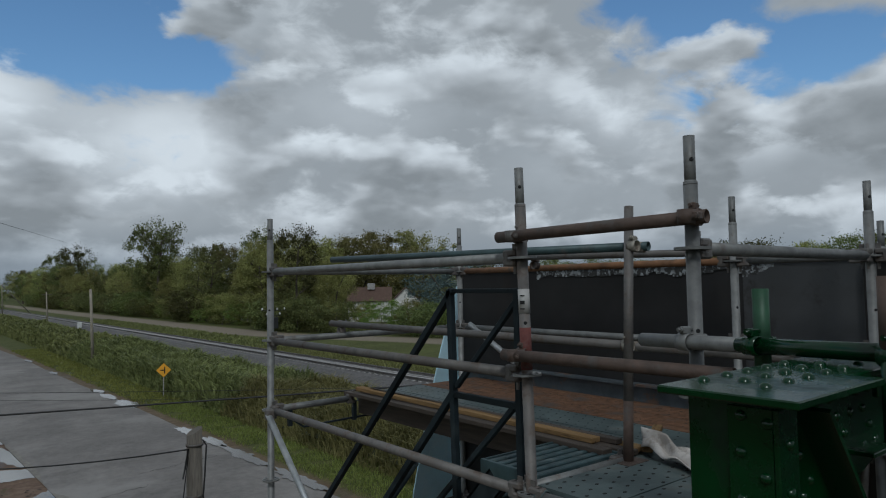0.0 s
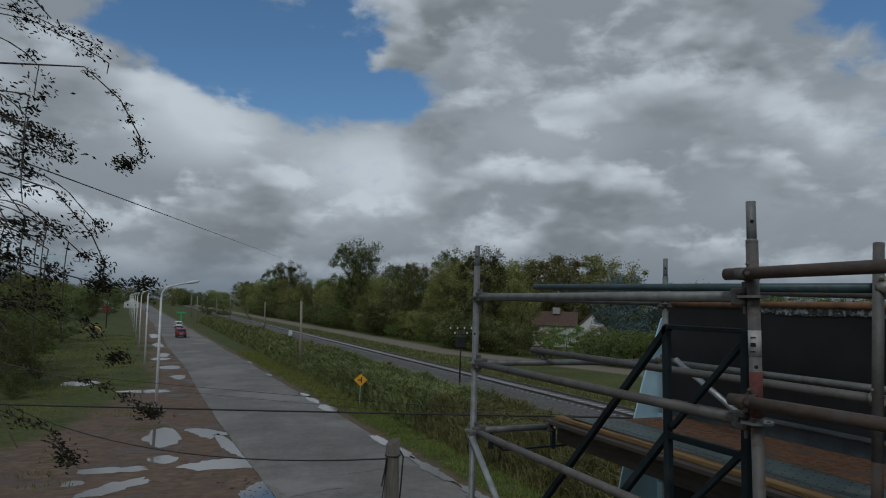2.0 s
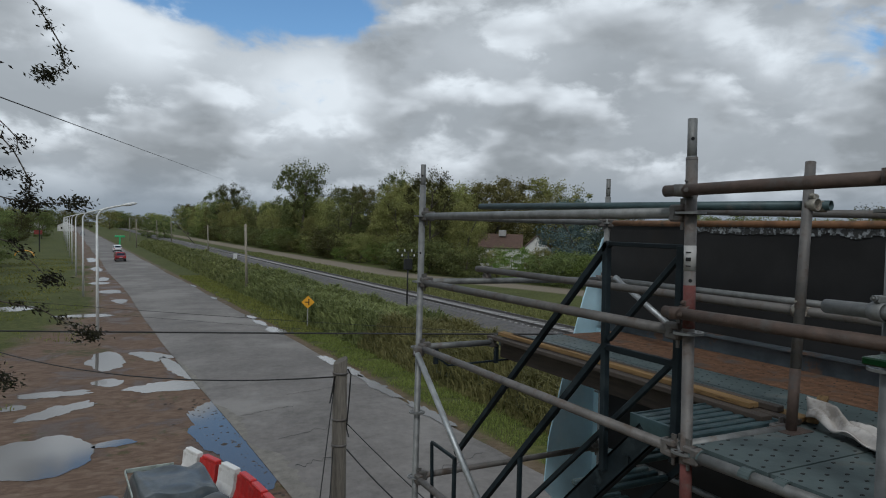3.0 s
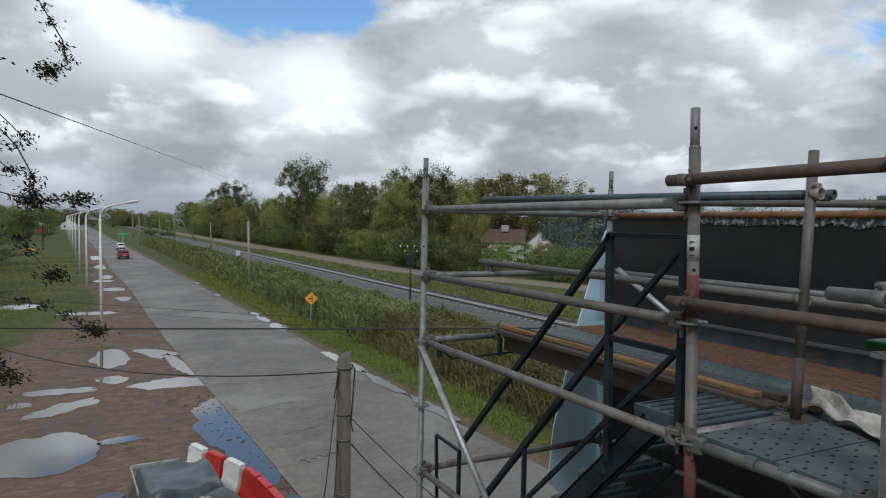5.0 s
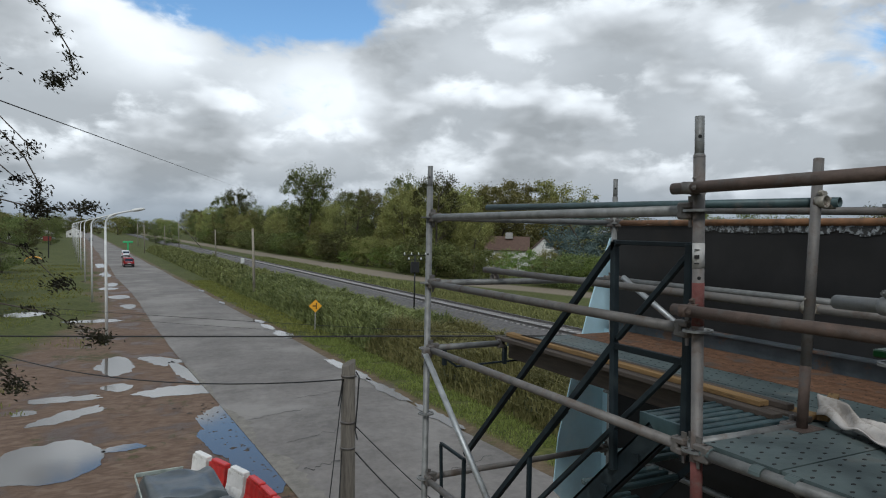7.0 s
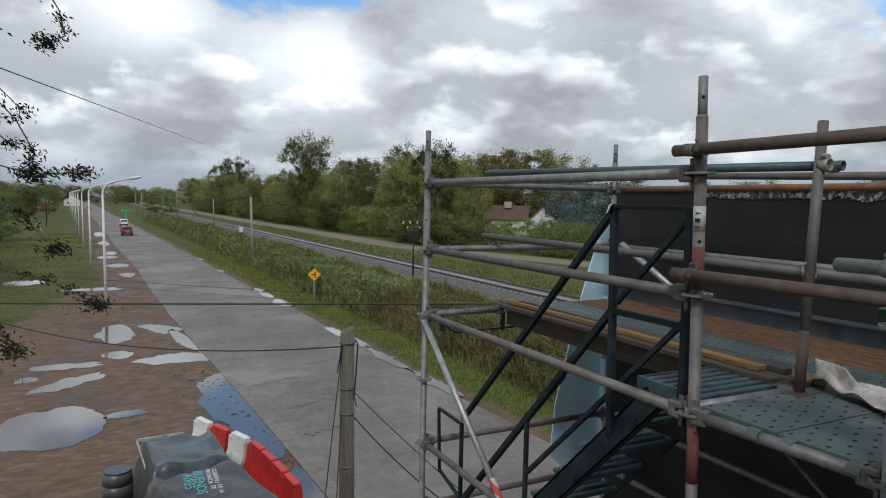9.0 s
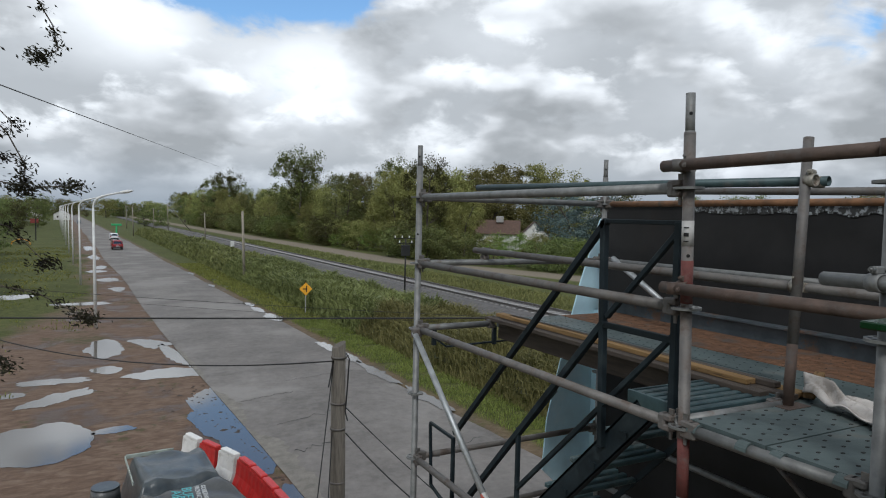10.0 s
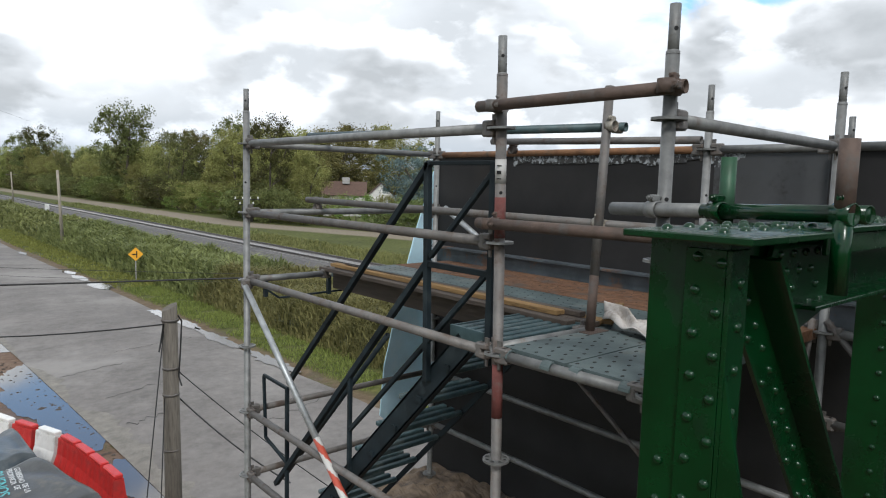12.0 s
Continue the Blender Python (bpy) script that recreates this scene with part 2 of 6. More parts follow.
RAIL = material("rail_steel", (0.16, 0.15, 0.145), 0.4, 0.6, scale=5)
SLEEPER = material("pale_concrete_sleeper", (0.33, 0.32, 0.31), 0.85, scale=4, amount=0.2)
BARK = material("tree_bark", (0.085, 0.07, 0.055), 0.9, scale=6, amount=0.4, stretch=(3, 3, 0.6), bump=0.4)
LEAF_A = leaf_material("dark_green_foliage", (0.028, 0.039, 0.014), (0.195, 0.218, 0.074))
LEAF_B = leaf_material("olive_foliage", (0.066, 0.075, 0.024), (0.34, 0.335, 0.115))
LEAF_C = leaf_material("light_green_foliage", (0.055, 0.085, 0.020), (0.18, 0.22, 0.055))
LEAF_D = leaf_material("blue_grey_foliage", (0.045, 0.068, 0.062), (0.14, 0.19, 0.175))
REED = leaf_material("reed_grass", (0.034, 0.044, 0.015), (0.275, 0.285, 0.105), 0.35, 0.2)
GRASS_BLADE = leaf_material("verge_grass", (0.090, 0.115, 0.024), (0.26, 0.285, 0.078), 0.5, 0.2)
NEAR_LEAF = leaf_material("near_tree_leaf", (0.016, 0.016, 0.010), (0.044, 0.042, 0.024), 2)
# ---- building tools ----
def thing(name, place=(0, 0, 0), label="", category="", group="", kind="", turn=0.0):
    ob = new(name)
    ob.empty_display_size = 0.1
    ob.matrix_basis = pose(*place, 0, 0, turn)
    return tagged(ob, label, category, group, kind)


def mesh_of(name, bm, mat, smooth_faces=False):
    me = bpy.data.meshes.new(name)
    if smooth_faces:
        for f in bm.faces:
            f.smooth = True
    bm.to_mesh(me)
    bm.free()
    for x in mat if isinstance(mat, (list, tuple)) else (mat,):
        me.materials.append(x)
    return me


def part(name, bm, mat, parent=None, label="", smooth_faces=False, at=None):
    ob = new(name, mesh_of(name, bm, mat, smooth_faces) if isinstance(bm, bmesh.types.BMesh) else bm)
    if parent is not None:
        ob.parent = parent
    if at is not None:
        ob.matrix_basis = at
    if label:
        ob["label"] = label
    return ob


def box(bm, lo, hi, bevel=0.0, m=None, mat=0):
    r = bmesh.ops.create_cube(bm, size=1.0)
    vs = r["verts"]
    for v in vs:
        v.co = Vector([lo[i] + (v.co[i] + 0.5) * (hi[i] - lo[i]) for i in range(3)])
    fs = list({f for v in vs for f in v.link_faces})
    if bevel:
        es = list({e for v in vs for e in v.link_edges})
        r = bmesh.ops.bevel(bm, geom=es, offset=bevel, segments=1, affect="EDGES", profile=0.5)
        vs = list({v for f in r["faces"] for v in f.verts} | {v for v in vs if v.is_valid})
        fs = list({f for v in vs for f in v.link_faces})
    for f in fs:
        f.material_index = mat
    if m is not None:
        bmesh.ops.transform(bm, matrix=m, verts=list({v for f in fs for v in f.verts}))
    return fs


def frame_between(a, b):
    a, b = Vector(a), Vector(b)
    d = b - a
    return Matrix.Translation(a) @ d.to_track_quat("Z", "Y").to_matrix().to_4x4(), d.length


def tube(bm, a, b, r, r2=None, seg=14, wall=0.0035, mat=0, cap=True):
    """A hollow tube from a to b, with open ends that show the wall."""
    m, n = frame_between(a, b)
    r2 = r if r2 is None else r2
    rings = [(r, 0), (r2, n)]
    if wall:
        rings = [(r - wall, 0.03), (r - wall, 0), (r, 0), (r2, n), (r2 - wall, n), (r2 - wall, n - 0.03)]
    vs = [[bm.verts.new(m @ Vector((q * math.cos(2 * math.pi * i / seg), q * math.sin(2 * math.pi * i / seg), z))) for i in range(seg)] for q, z in rings]
    for p, q in zip(vs, vs[1:]):
        for i in range(seg):
            f = bm.faces.new((p[i], p[(i + 1) % seg], q[(i + 1) % seg], q[i]))
            f.smooth, f.material_index = True, mat
    if cap:
        f = bm.faces.new(list(reversed(vs[0])))
        f.material_index = mat
        f = bm.faces.new(vs[-1])
        f.material_index = mat


def polytube(bm, pts, radii, seg=8):
    """One bent tube through the places given."""
    pts = [Vector(p) for p in pts]
    rows = []
    for i, p in enumerate(pts):
        d = (pts[min(i + 1, len(pts) - 1)] - pts[max(i - 1, 0)]).normalized()
        u = d.cross(Vector((0.13, 0.31, 0.94))).normalized()
        w = d.cross(u)
        rows.append([bm.verts.new(p + (u * math.cos(2 * math.pi * k / seg) + w * math.sin(2 * math.pi * k / seg)) * radii[i]) for k in range(seg)])
    for a, b in zip(rows, rows[1:]):
        for k in range(seg):
            f = bm.faces.new((a[k], a[(k + 1) % seg], b[(k + 1) % seg], b[k]))
            f.smooth = True
    bm.faces.new(rows[0])
    bm.faces.new(list(reversed(rows[-1])))


def plate(bm, pts, thick, mat=0):
    """A flat plate: an outline of places in one plane, thickened along its normal."""
    pts = [Vector(p) for p in pts]
    nrm = (pts[1] - pts[0]).cross(pts[2] - pts[0]).normalized()
    a = [bm.verts.new(p + nrm * thick / 2) for p in pts]
    b = [bm.verts.new(p - nrm * thick / 2) for p in pts]
    fs = [bm.faces.new(a), bm.faces.new(list(reversed(b)))]
    k = len(pts)
    for i in range(k):
        fs.append(bm.faces.new((b[i], b[(i + 1) % k], a[(i + 1) % k], a[i])))
    for f in fs:
        f.material_index = mat


def bar(bm, a, b, w, h, up=(0, 0, 1), bevel=0.0, mat=0):
    """A rectangular bar from a to b; h along up, w across."""
    a, b = Vector(a), Vector(b)
    d = (b - a).normalized()
    s = d.cross(Vector(up)).normalized()
    u = s.cross(d)
    m = Matrix(((d.x, s.x, u.x, a.x), (d.y, s.y, u.y, a.y), (d.z, s.z, u.z, a.z), (0, 0, 0, 1)))
    box(bm, (0, -w / 2, -h / 2), ((b - a).length, w / 2, h / 2), bevel, m, mat)


def sheet(name, verts, faces, mat, parent=None, smooth_faces=False):
    me = bpy.data.meshes.new(name)
    me.from_pydata([tuple(v) for v in verts], [], [tuple(f) for f in faces])
    for x in mat if isinstance(mat, (list, tuple)) else (mat,):
        me.materials.append(x)
    if smooth_faces:
        me.shade_smooth()
    return part(name, me, mat, parent)


def blades(name, xs, ys, zs, hs, ws, lean, mat, parent=None, rng=None, bend=0.5):
    """Many grass or reed blades, each a bent strip of two quads that ends in a point."""
    n = len(xs)
    a = rng.uniform(0, 2 * math.pi, n)
    la = rng.uniform(0, 2 * math.pi, n)
    ln = lean * hs * rng.uniform(0.3, 1.0, n)
    dx, dy = np.cos(a) * ws / 2, np.sin(a) * ws / 2
    lx, ly = np.cos(la) * ln, np.sin(la) * ln
    v = np.zeros((n, 5, 3))
    v[:, 0] = np.stack((xs - dx, ys - dy, zs), 1)
    v[:, 1] = np.stack((xs + dx, ys + dy, zs), 1)
    v[:, 2] = np.stack((xs - dx + lx * 0.35, ys - dy + ly * 0.35, zs + hs * 0.65), 1)
    v[:, 3] = np.stack((xs + dx + lx * 0.35, ys + dy + ly * 0.35, zs + hs * 0.65), 1)
    v[:, 4] = np.stack((xs + lx, ys + ly, zs + hs * (1 - 0.25 * bend)), 1)
    k = np.arange(n)[:, None] * 5
    quads = (k + np.array([0, 1, 3, 2])).tolist()
    tris = (k + np.array([2, 3, 4])).tolist()
    return sheet(name, v.reshape(-1, 3).tolist(), quads + tris, mat, parent)


def leaves(centres, size, rng, aspect=0.55, droop=0.0, flow=(0, 0, 0)):
    """Leaf cards at the centres: kite-shaped, turned at random. Returns verts and faces."""
    n = len(centres)
    u = rng.normal(size=(n, 3))
    u[:, 2] -= droop
    u = u * (0.6 if any(flow) else 1.0) + np.array(flow)
    u /= np.linalg.norm(u, axis=1)[:, None]
    w = np.cross(u, rng.normal(size=(n, 3)))
    w /= np.linalg.norm(w, axis=1)[:, None]
    s = size * rng.uniform(0.6, 1.4, (n, 1))
    c = np.asarray(centres)
    v = np.stack((c - u * s * 0.5, c + w * s * aspect * 0.5, c + u * s * 0.5, c - w * s * aspect * 0.5), 1)
    return v.reshape(-1, 3), np.arange(4 * n).reshape(n, 4)
# ---- ground, road, railway ----
ROAD_L0, ROAD_R0, SLANT = 2.7, 9.75, -0.037     # edges at y = 0 and their drift to the left with y


def road_l(y):
    return ROAD_L0 + SLANT * y + 0.15 * math.sin(y * 0.11)


def road_r(y):
    return ROAD_R0 + SLANT * y + 0.10 * math.sin(y * 0.17 + 1)


def rail_x(y):
    return 24.6 - 0.016 * y


def ground_material():
    m = bpy.data.materials.new("grass_and_mud_ground")
    m.use_nodes = True
    nt = m.node_tree
    b = nt.nodes["Principled BSDF"]
    tc = nt.nodes.new("ShaderNodeTexCoord")
    sp = nt.nodes.new("ShaderNodeSeparateXYZ")
    link(nt, tc.outputs["Object"], sp.inputs[0])
    n1 = node(nt, "ShaderNodeTexNoise", Scale=0.18, Detail=8.0, Roughness=0.6)
    n2 = node(nt, "ShaderNodeTexNoise", Scale=2.5, Detail=8.0, Roughness=0.7)
    n3 = node(nt, "ShaderNodeTexNoise", Scale=22.0, Detail=4.0, Roughness=0.7)
    for n in (n1, n2, n3):
        link(nt, tc.outputs["Object"], n.inputs["Vector"])
    grass = ramp(nt, n2.outputs[0], [(0.3, (0.046, 0.058, 0.015)), (0.5, (0.095, 0.108, 0.027)), (0.72, (0.175, 0.162, 0.054))])
    grass = mixc(nt, 0.45, grass, ramp(nt, n3.outputs[0], [(0.3, (0.4, 0.4, 0.4)), (0.7, (1, 1, 1))]), "MULTIPLY")
    grass = mixc(nt, 0.6, grass, ramp(nt, n1.outputs[0], [(0.35, (0.45, 0.5, 0.4)), (0.65, (1.0, 1.0, 1.0))]), "MULTIPLY")
    # ruts and drag marks along the shoulder, wet and dry blotches
    mp = nt.nodes.new("ShaderNodeMapping")
    mp.inputs["Scale"].default_value, mp.inputs["Rotation"].default_value = (0.5, 1.0, 1.0), (0, 0, 0.3)
    link(nt, tc.outputs["Object"], mp.inputs[0])
    n4 = node(nt, "ShaderNodeTexNoise", Scale=3.2, Detail=9.0, Roughness=0.68, Distortion=0.8)
    link(nt, mp.outputs[0], n4.inputs["Vector"])
    n5 = node(nt, "ShaderNodeTexNoise", Scale=0.42, Detail=7.0, Roughness=0.62, Distortion=0.6)
    link(nt, tc.outputs["Object"], n5.inputs["Vector"])
    mud = ramp(nt, n4.outputs[0], [(0.28, (0.090, 0.056, 0.039)), (0.5, (0.152, 0.101, 0.071)), (0.75, (0.240, 0.178, 0.133))])
    wet = smooth(nt, n5.outputs[0], 0.50, 0.62)
    mud = mixc(nt, mathn(nt, "MULTIPLY", wet, 0.65), mud, (0.066, 0.042, 0.031))
    weed = smooth(nt, mathn(nt, "ADD", mathn(nt, "MULTIPLY", n1.outputs[0], 0.6), mathn(nt, "MULTIPLY", n2.outputs[0], 0.4)), 0.555, 0.60)
    mud = mixc(nt, mathn(nt, "MULTIPLY", weed, 0.7), mud, (0.060, 0.066, 0.024))
    mud = mixc(nt, 0.25, mud, ramp(nt, n3.outputs[0], [(0.3, (0.5, 0.5, 0.5)), (0.7, (1, 1, 1))]), "MULTIPLY")
    # bare soil on the shoulder beside the asphalt, wider near the works
    off = mathn(nt, "ADD", sp.outputs[0], mathn(nt, "MULTIPLY", sp.outputs[1], -SLANT))      # distance across the road
    wob = mathn(nt, "MULTIPLY", mathn(nt, "SUBTRACT", n1.outputs[0], 0.5), 9.0)
    edge = mathn(nt, "ADD", off, wob)
    wide = smooth(nt, sp.outputs[1], 22.0, 62.0, -9.0, -0.5)
    soil = smooth(nt, mathn(nt, "SUBTRACT", edge, wide), -1.0, 1.2)
    far_side = smooth(nt, off, 9.3, 10.4, 1.0, 0.0)
    strip = smooth(nt, mathn(nt, "ABSOLUTE", mathn(nt, "SUBTRACT", mathn(nt, "ADD", off, mathn(nt, "MULTIPLY", wob, 0.1)), 9.95)), 0.2, 0.9, 0.75, 0.0)
    f = mathn(nt, "MAXIMUM", mathn(nt, "MULTIPLY", soil, far_side), strip)
    col = mixc(nt, f, grass, mud)
    # pale dirt track beyond the railway
    tx = mathn(nt, "ADD", mathn(nt, "SUBTRACT", sp.outputs[0], 39.5), mathn(nt, "MULTIPLY", sp.outputs[1], 0.02))
    tx = mathn(nt, "SUBTRACT", tx, smooth(nt, sp.outputs[1], 50.0, 98.0, 11.0, 0.0))
    track = smooth(nt, mathn(nt, "ABSOLUTE", mathn(nt, "ADD", tx, mathn(nt, "MULTIPLY", wob, 0.12))), 2.2, 4.2, 0.85, 0.0)
    col = mixc(nt, track, col, ramp(nt, n2.outputs[0], [(0.3, (0.19, 0.155, 0.12)), (0.7, (0.28, 0.235, 0.19))]))
    b.inputs["Specular IOR Level"].default_value = 0.25
    link(nt, col, b.inputs["Base Color"])
    link(nt, mathn(nt, "SUBTRACT", 0.92, mathn(nt, "MULTIPLY", mathn(nt, "MULTIPLY", wet, f), 0.45)), b.inputs["Roughness"])
    bp = nt.nodes.new("ShaderNodeBump")
    bp.inputs["Strength"].default_value, bp.inputs["Distance"].default_value = 0.5, 0.06
    link(nt, mathn(nt, "ADD", n4.outputs[0], mathn(nt, "MULTIPLY", n3.outputs[0], 0.3)), bp.inputs["Height"])
    link(nt, bp.outputs[0], b.inputs["Normal"])
    return m


GROUND = ground_material()


def grid_axis(lo, hi, fine_lo, fine_hi, step):
    out = [lo, lo * 0.5, lo * 0.25] if lo < fine_lo else []
    out = sorted({round(v, 3) for v in out if v < fine_lo})
    v = fine_lo
    while v < fine_hi:
        out.append(v)
        v += step
    k = fine_hi
    while k < hi:
        out.append(k)
        k = k * 1.5 + 10
    out.append(hi)
    return out


gx = grid_axis(-2400, 2400, -30, 60, 1.0)
gy = grid_axis(-2400, 2400, -20, 120, 1.0)
verts, faces = [], []
for yy in gy:
    for xx in gx:
        z = 0.0
        if -30 < xx < 60 and -20 < yy < 260:
            z = 0.007 * noise.noise((xx * 0.25, yy * 0.25, 0))
            if road_l(yy) + 0.4 < xx < road_r(yy) + 1.2:
                z = -0.03
            r = abs(xx - rail_x(yy))
            z += 0.35 * max(0.0, min(1.0, (5.5 - r) / 2.5))
        verts.append((xx, yy, z))
w = len(gx)
for j in range(len(gy) - 1):
    for i in range(w - 1):
        faces.append((j * w + i, j * w + i + 1, (j + 1) * w + i + 1, (j + 1) * w + i))
ground = sheet("ground", verts, faces, GROUND, smooth_faces=True)
tagged(ground, "muddy roadside ground with green grass and dirt tracks", "ground", kind="structure")

ys = [-20 + 2 * i for i in range(60)] + [100 + 10 * i for i in range(60)]
verts, faces = [], []
for yy in ys:
    a, b = road_l(yy), road_r(yy)
    a += 0.12 * noise.noise((yy * 0.9, 3, 0)) if yy < 100 else 0
    b += 0.12 * noise.noise((yy * 0.9, 9, 0)) if yy < 100 else 0
    for k in range(7):
        u = k / 6
        verts.append((a + (b - a) * u, yy, 0.02 + 0.10 * (1 - (2 * u - 1) ** 2)))
for j in range(len(ys) - 1):
    for k in range(6):
        faces.append((j * 7 + k, j * 7 + k + 1, j * 7 + k + 8, j * 7 + k + 7))
road = sheet("road", verts, faces, ASPHALT, smooth_faces=True)
tagged(road, "straight worn grey asphalt road with crumbled edges", "road", kind="structure")

ballast_v, ballast_f = [], []
ys = [0 + 2 * i for i in range(60)] + [120 + 10 * i for i in range(50)]
for yy in ys:
    c = rail_x(yy)
    for dx, z in ((-2.9, 0.30), (-1.75, 0.75), (0, 0.77), (1.75, 0.75), (2.7, 0.30)):
        ballast_v.append((c + dx, yy, z + 0.05 * noise.noise((dx, yy * 1.3, 0))))
for j in range(len(ys) - 1):
    for k in range(4):
        ballast_f.append((j * 5 + k, j * 5 + k + 1, j * 5 + k + 6, j * 5 + k + 5))
ballast = sheet("ballast", ballast_v, ballast_f, BALLAST)
tagged(ballast, "grey crushed stone railway ballast bed", "ballast", kind="structure")

track = thing("railway_track", (0, 0, 0), "single railway track with pale sleepers on grey ballast", "railway track")
for side in (-0.84, 0.84):
    bm = bmesh.new()
    seg = [10, 60, 120, 200, 320, 500]
    for a, b in zip(seg, seg[1:]):
        bar(bm, (rail_x(a) + side, a, 0.99), (rail_x(b) + side, b, 0.99), 0.07, 0.05)
        bar(bm, (rail_x(a) + side, a, 0.92), (rail_x(b) + side, b, 0.92), 0.02, 0.10)
        bar(bm, (rail_x(a) + side, a, 0.87), (rail_x(b) + side, b, 0.87), 0.13, 0.02)
    part("rail", bm, RAIL, track)
bm = bmesh.new()
box(bm, (-1.05, -0.12, 0.70), (1.05, 0.12, 0.83), 0.02)
sleeper_mesh = mesh_of("sleeper", bm, SLEEPER)
for i in range(170):
    yy = 16 + i * 0.72
    part("sleeper", sleeper_mesh, None, track, at=pose(rail_x(yy), yy, 0))
bm = bmesh.new()
for i in range(160):
    yy = 16 + (170 + i) * 0.72
    box(bm, (rail_x(yy) - 1.05, yy - 0.12, 0.70), (rail_x(yy) + 1.05, yy + 0.12, 0.83))
tagged(part("far_sleepers", bm, SLEEPER, track), kind="stuff")
# ---- plants ----
rng = np.random.default_rng(5)


def hedge_profile(xx, yy):
    a = 12.0 - 0.021 * yy
    b = 19.6 - 0.016 * yy
    u = (xx - a) / (b - a)
    k = np.clip(np.minimum(u / 0.16, (1 - u) / 0.25), 0, 1) ** 0.6
    return k


def reed_height(x, y):
    h = 1.35 + 0.5 * noise.noise((x * 0.22, y * 0.16, 2.0)) + 0.45 * noise.noise((x * 0.8, y * 0.6, 7.0))
    return max(0.35, h)


def reed_bed():
    bed = thing("reed_bed", (0, 0, 0), "dense tall green reed grass between road and railway", "reeds", kind="stuff")
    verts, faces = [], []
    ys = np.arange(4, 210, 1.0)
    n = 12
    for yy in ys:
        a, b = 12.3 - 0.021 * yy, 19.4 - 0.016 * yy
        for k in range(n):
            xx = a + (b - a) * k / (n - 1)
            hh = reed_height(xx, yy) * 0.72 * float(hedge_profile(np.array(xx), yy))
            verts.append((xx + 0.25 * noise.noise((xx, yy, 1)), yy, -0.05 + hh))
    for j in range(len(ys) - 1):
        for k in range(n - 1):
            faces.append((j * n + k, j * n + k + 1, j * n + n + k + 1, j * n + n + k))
    # underlay sheet, coloured dark to give the shade low between the blades
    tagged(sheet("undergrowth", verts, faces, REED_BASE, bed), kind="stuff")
    for lo, hi, count, wd in ((6, 34, 36000, 0.045), (34, 75, 30000, 0.075), (75, 205, 24000, 0.14)):
        y = rng.uniform(lo, hi, count)
        a, b = 11.9 - 0.021 * y, 19.8 - 0.016 * y
        x = a + (b - a) * rng.uniform(0, 1, count) ** 1.1
        prof = hedge_profile(x, y)
        hh = np.array([reed_height(p, q) for p, q in zip(x, y)])
        z = 0.55 * hh * prof - 0.1
        h = (0.25 + 0.75 * prof) * hh * rng.uniform(0.4, 0.95, count) + 0.15
        tagged(blades("reeds", x, y, z, h, np.full(count, wd) * rng.uniform(0.6, 1.5, count), 0.9, REED, bed, rng, 0.9), kind="stuff")
    return bed


# litter beneath the reeds, with the shade among the stems put into its colour
REED_BASE = material("reed_litter_painted_shade", (0.035, 0.042, 0.018), 0.9, scale=1.5, amount=0.5, bump=0.5, bscale=6)
reed_bed()


def verge_grass():
    g = thing("grass", (0, 0, 0), "short bright green grass on the road verge", "grass", kind="stuff")
    for lo, hi, count, wd in ((8, 40, 26000, 0.02), (40, 90, 12000, 0.05)):
        y = rng.uniform(lo, hi, count)
        x = 10.3 + SLANT * y + rng.uniform(0.0, 1.0, count) ** 0.8 * 3.0
        keep = np.array([noise.noise((p * 0.9, q * 0.9, 0)) for p, q in zip(x, y)]) > -0.35
        x, y = x[keep], y[keep]
        h = rng.uniform(0.05, 0.2, len(x))
        tagged(blades("verge_blades", x, y, np.zeros(len(x)), h, np.full(len(x), wd), 0.8, GRASS_BLADE, g, rng), kind="stuff")
    for lo, hi, count, wd in ((20, 70, 14000, 0.05), (70, 160, 9000, 0.11)):
        y = rng.uniform(lo, hi, count)
        x = rail_x(0) - 0.016 * y + rng.uniform(3.6, 10.5, count)
        h = rng.uniform(0.1, 0.55, count)
        tagged(blades("trackside_blades", x, y, np.full(count, 0.0), h, np.full(count, wd), 0.9, REED, g, rng), kind="stuff")


    for lo, hi, count, wd in ((24, 60, 15000, 0.035), (60, 130, 12000, 0.09)):
        y = rng.uniform(lo, hi, count)
        x = rng.uniform(-22.0, 0.0, count) + SLANT * y
        keep = np.array([noise.noise((p * 0.25, q * 0.2, 3)) + 0.5 * noise.noise((p * 1.1, q * 0.9, 0)) - 0.07 * max(0.0, p + 8.5) - (0.4 if q < 38 else 0.0) for p, q in zip(x, y)]) > -0.1
        x, y = x[keep], y[keep]
        h = rng.uniform(0.04, 0.2, len(x))
        tagged(blades("park_blades", x, y, np.zeros(len(x)), h, np.full(len(x), wd), 0.8, GRASS_BLADE, g, rng), kind="stuff")


verge_grass()


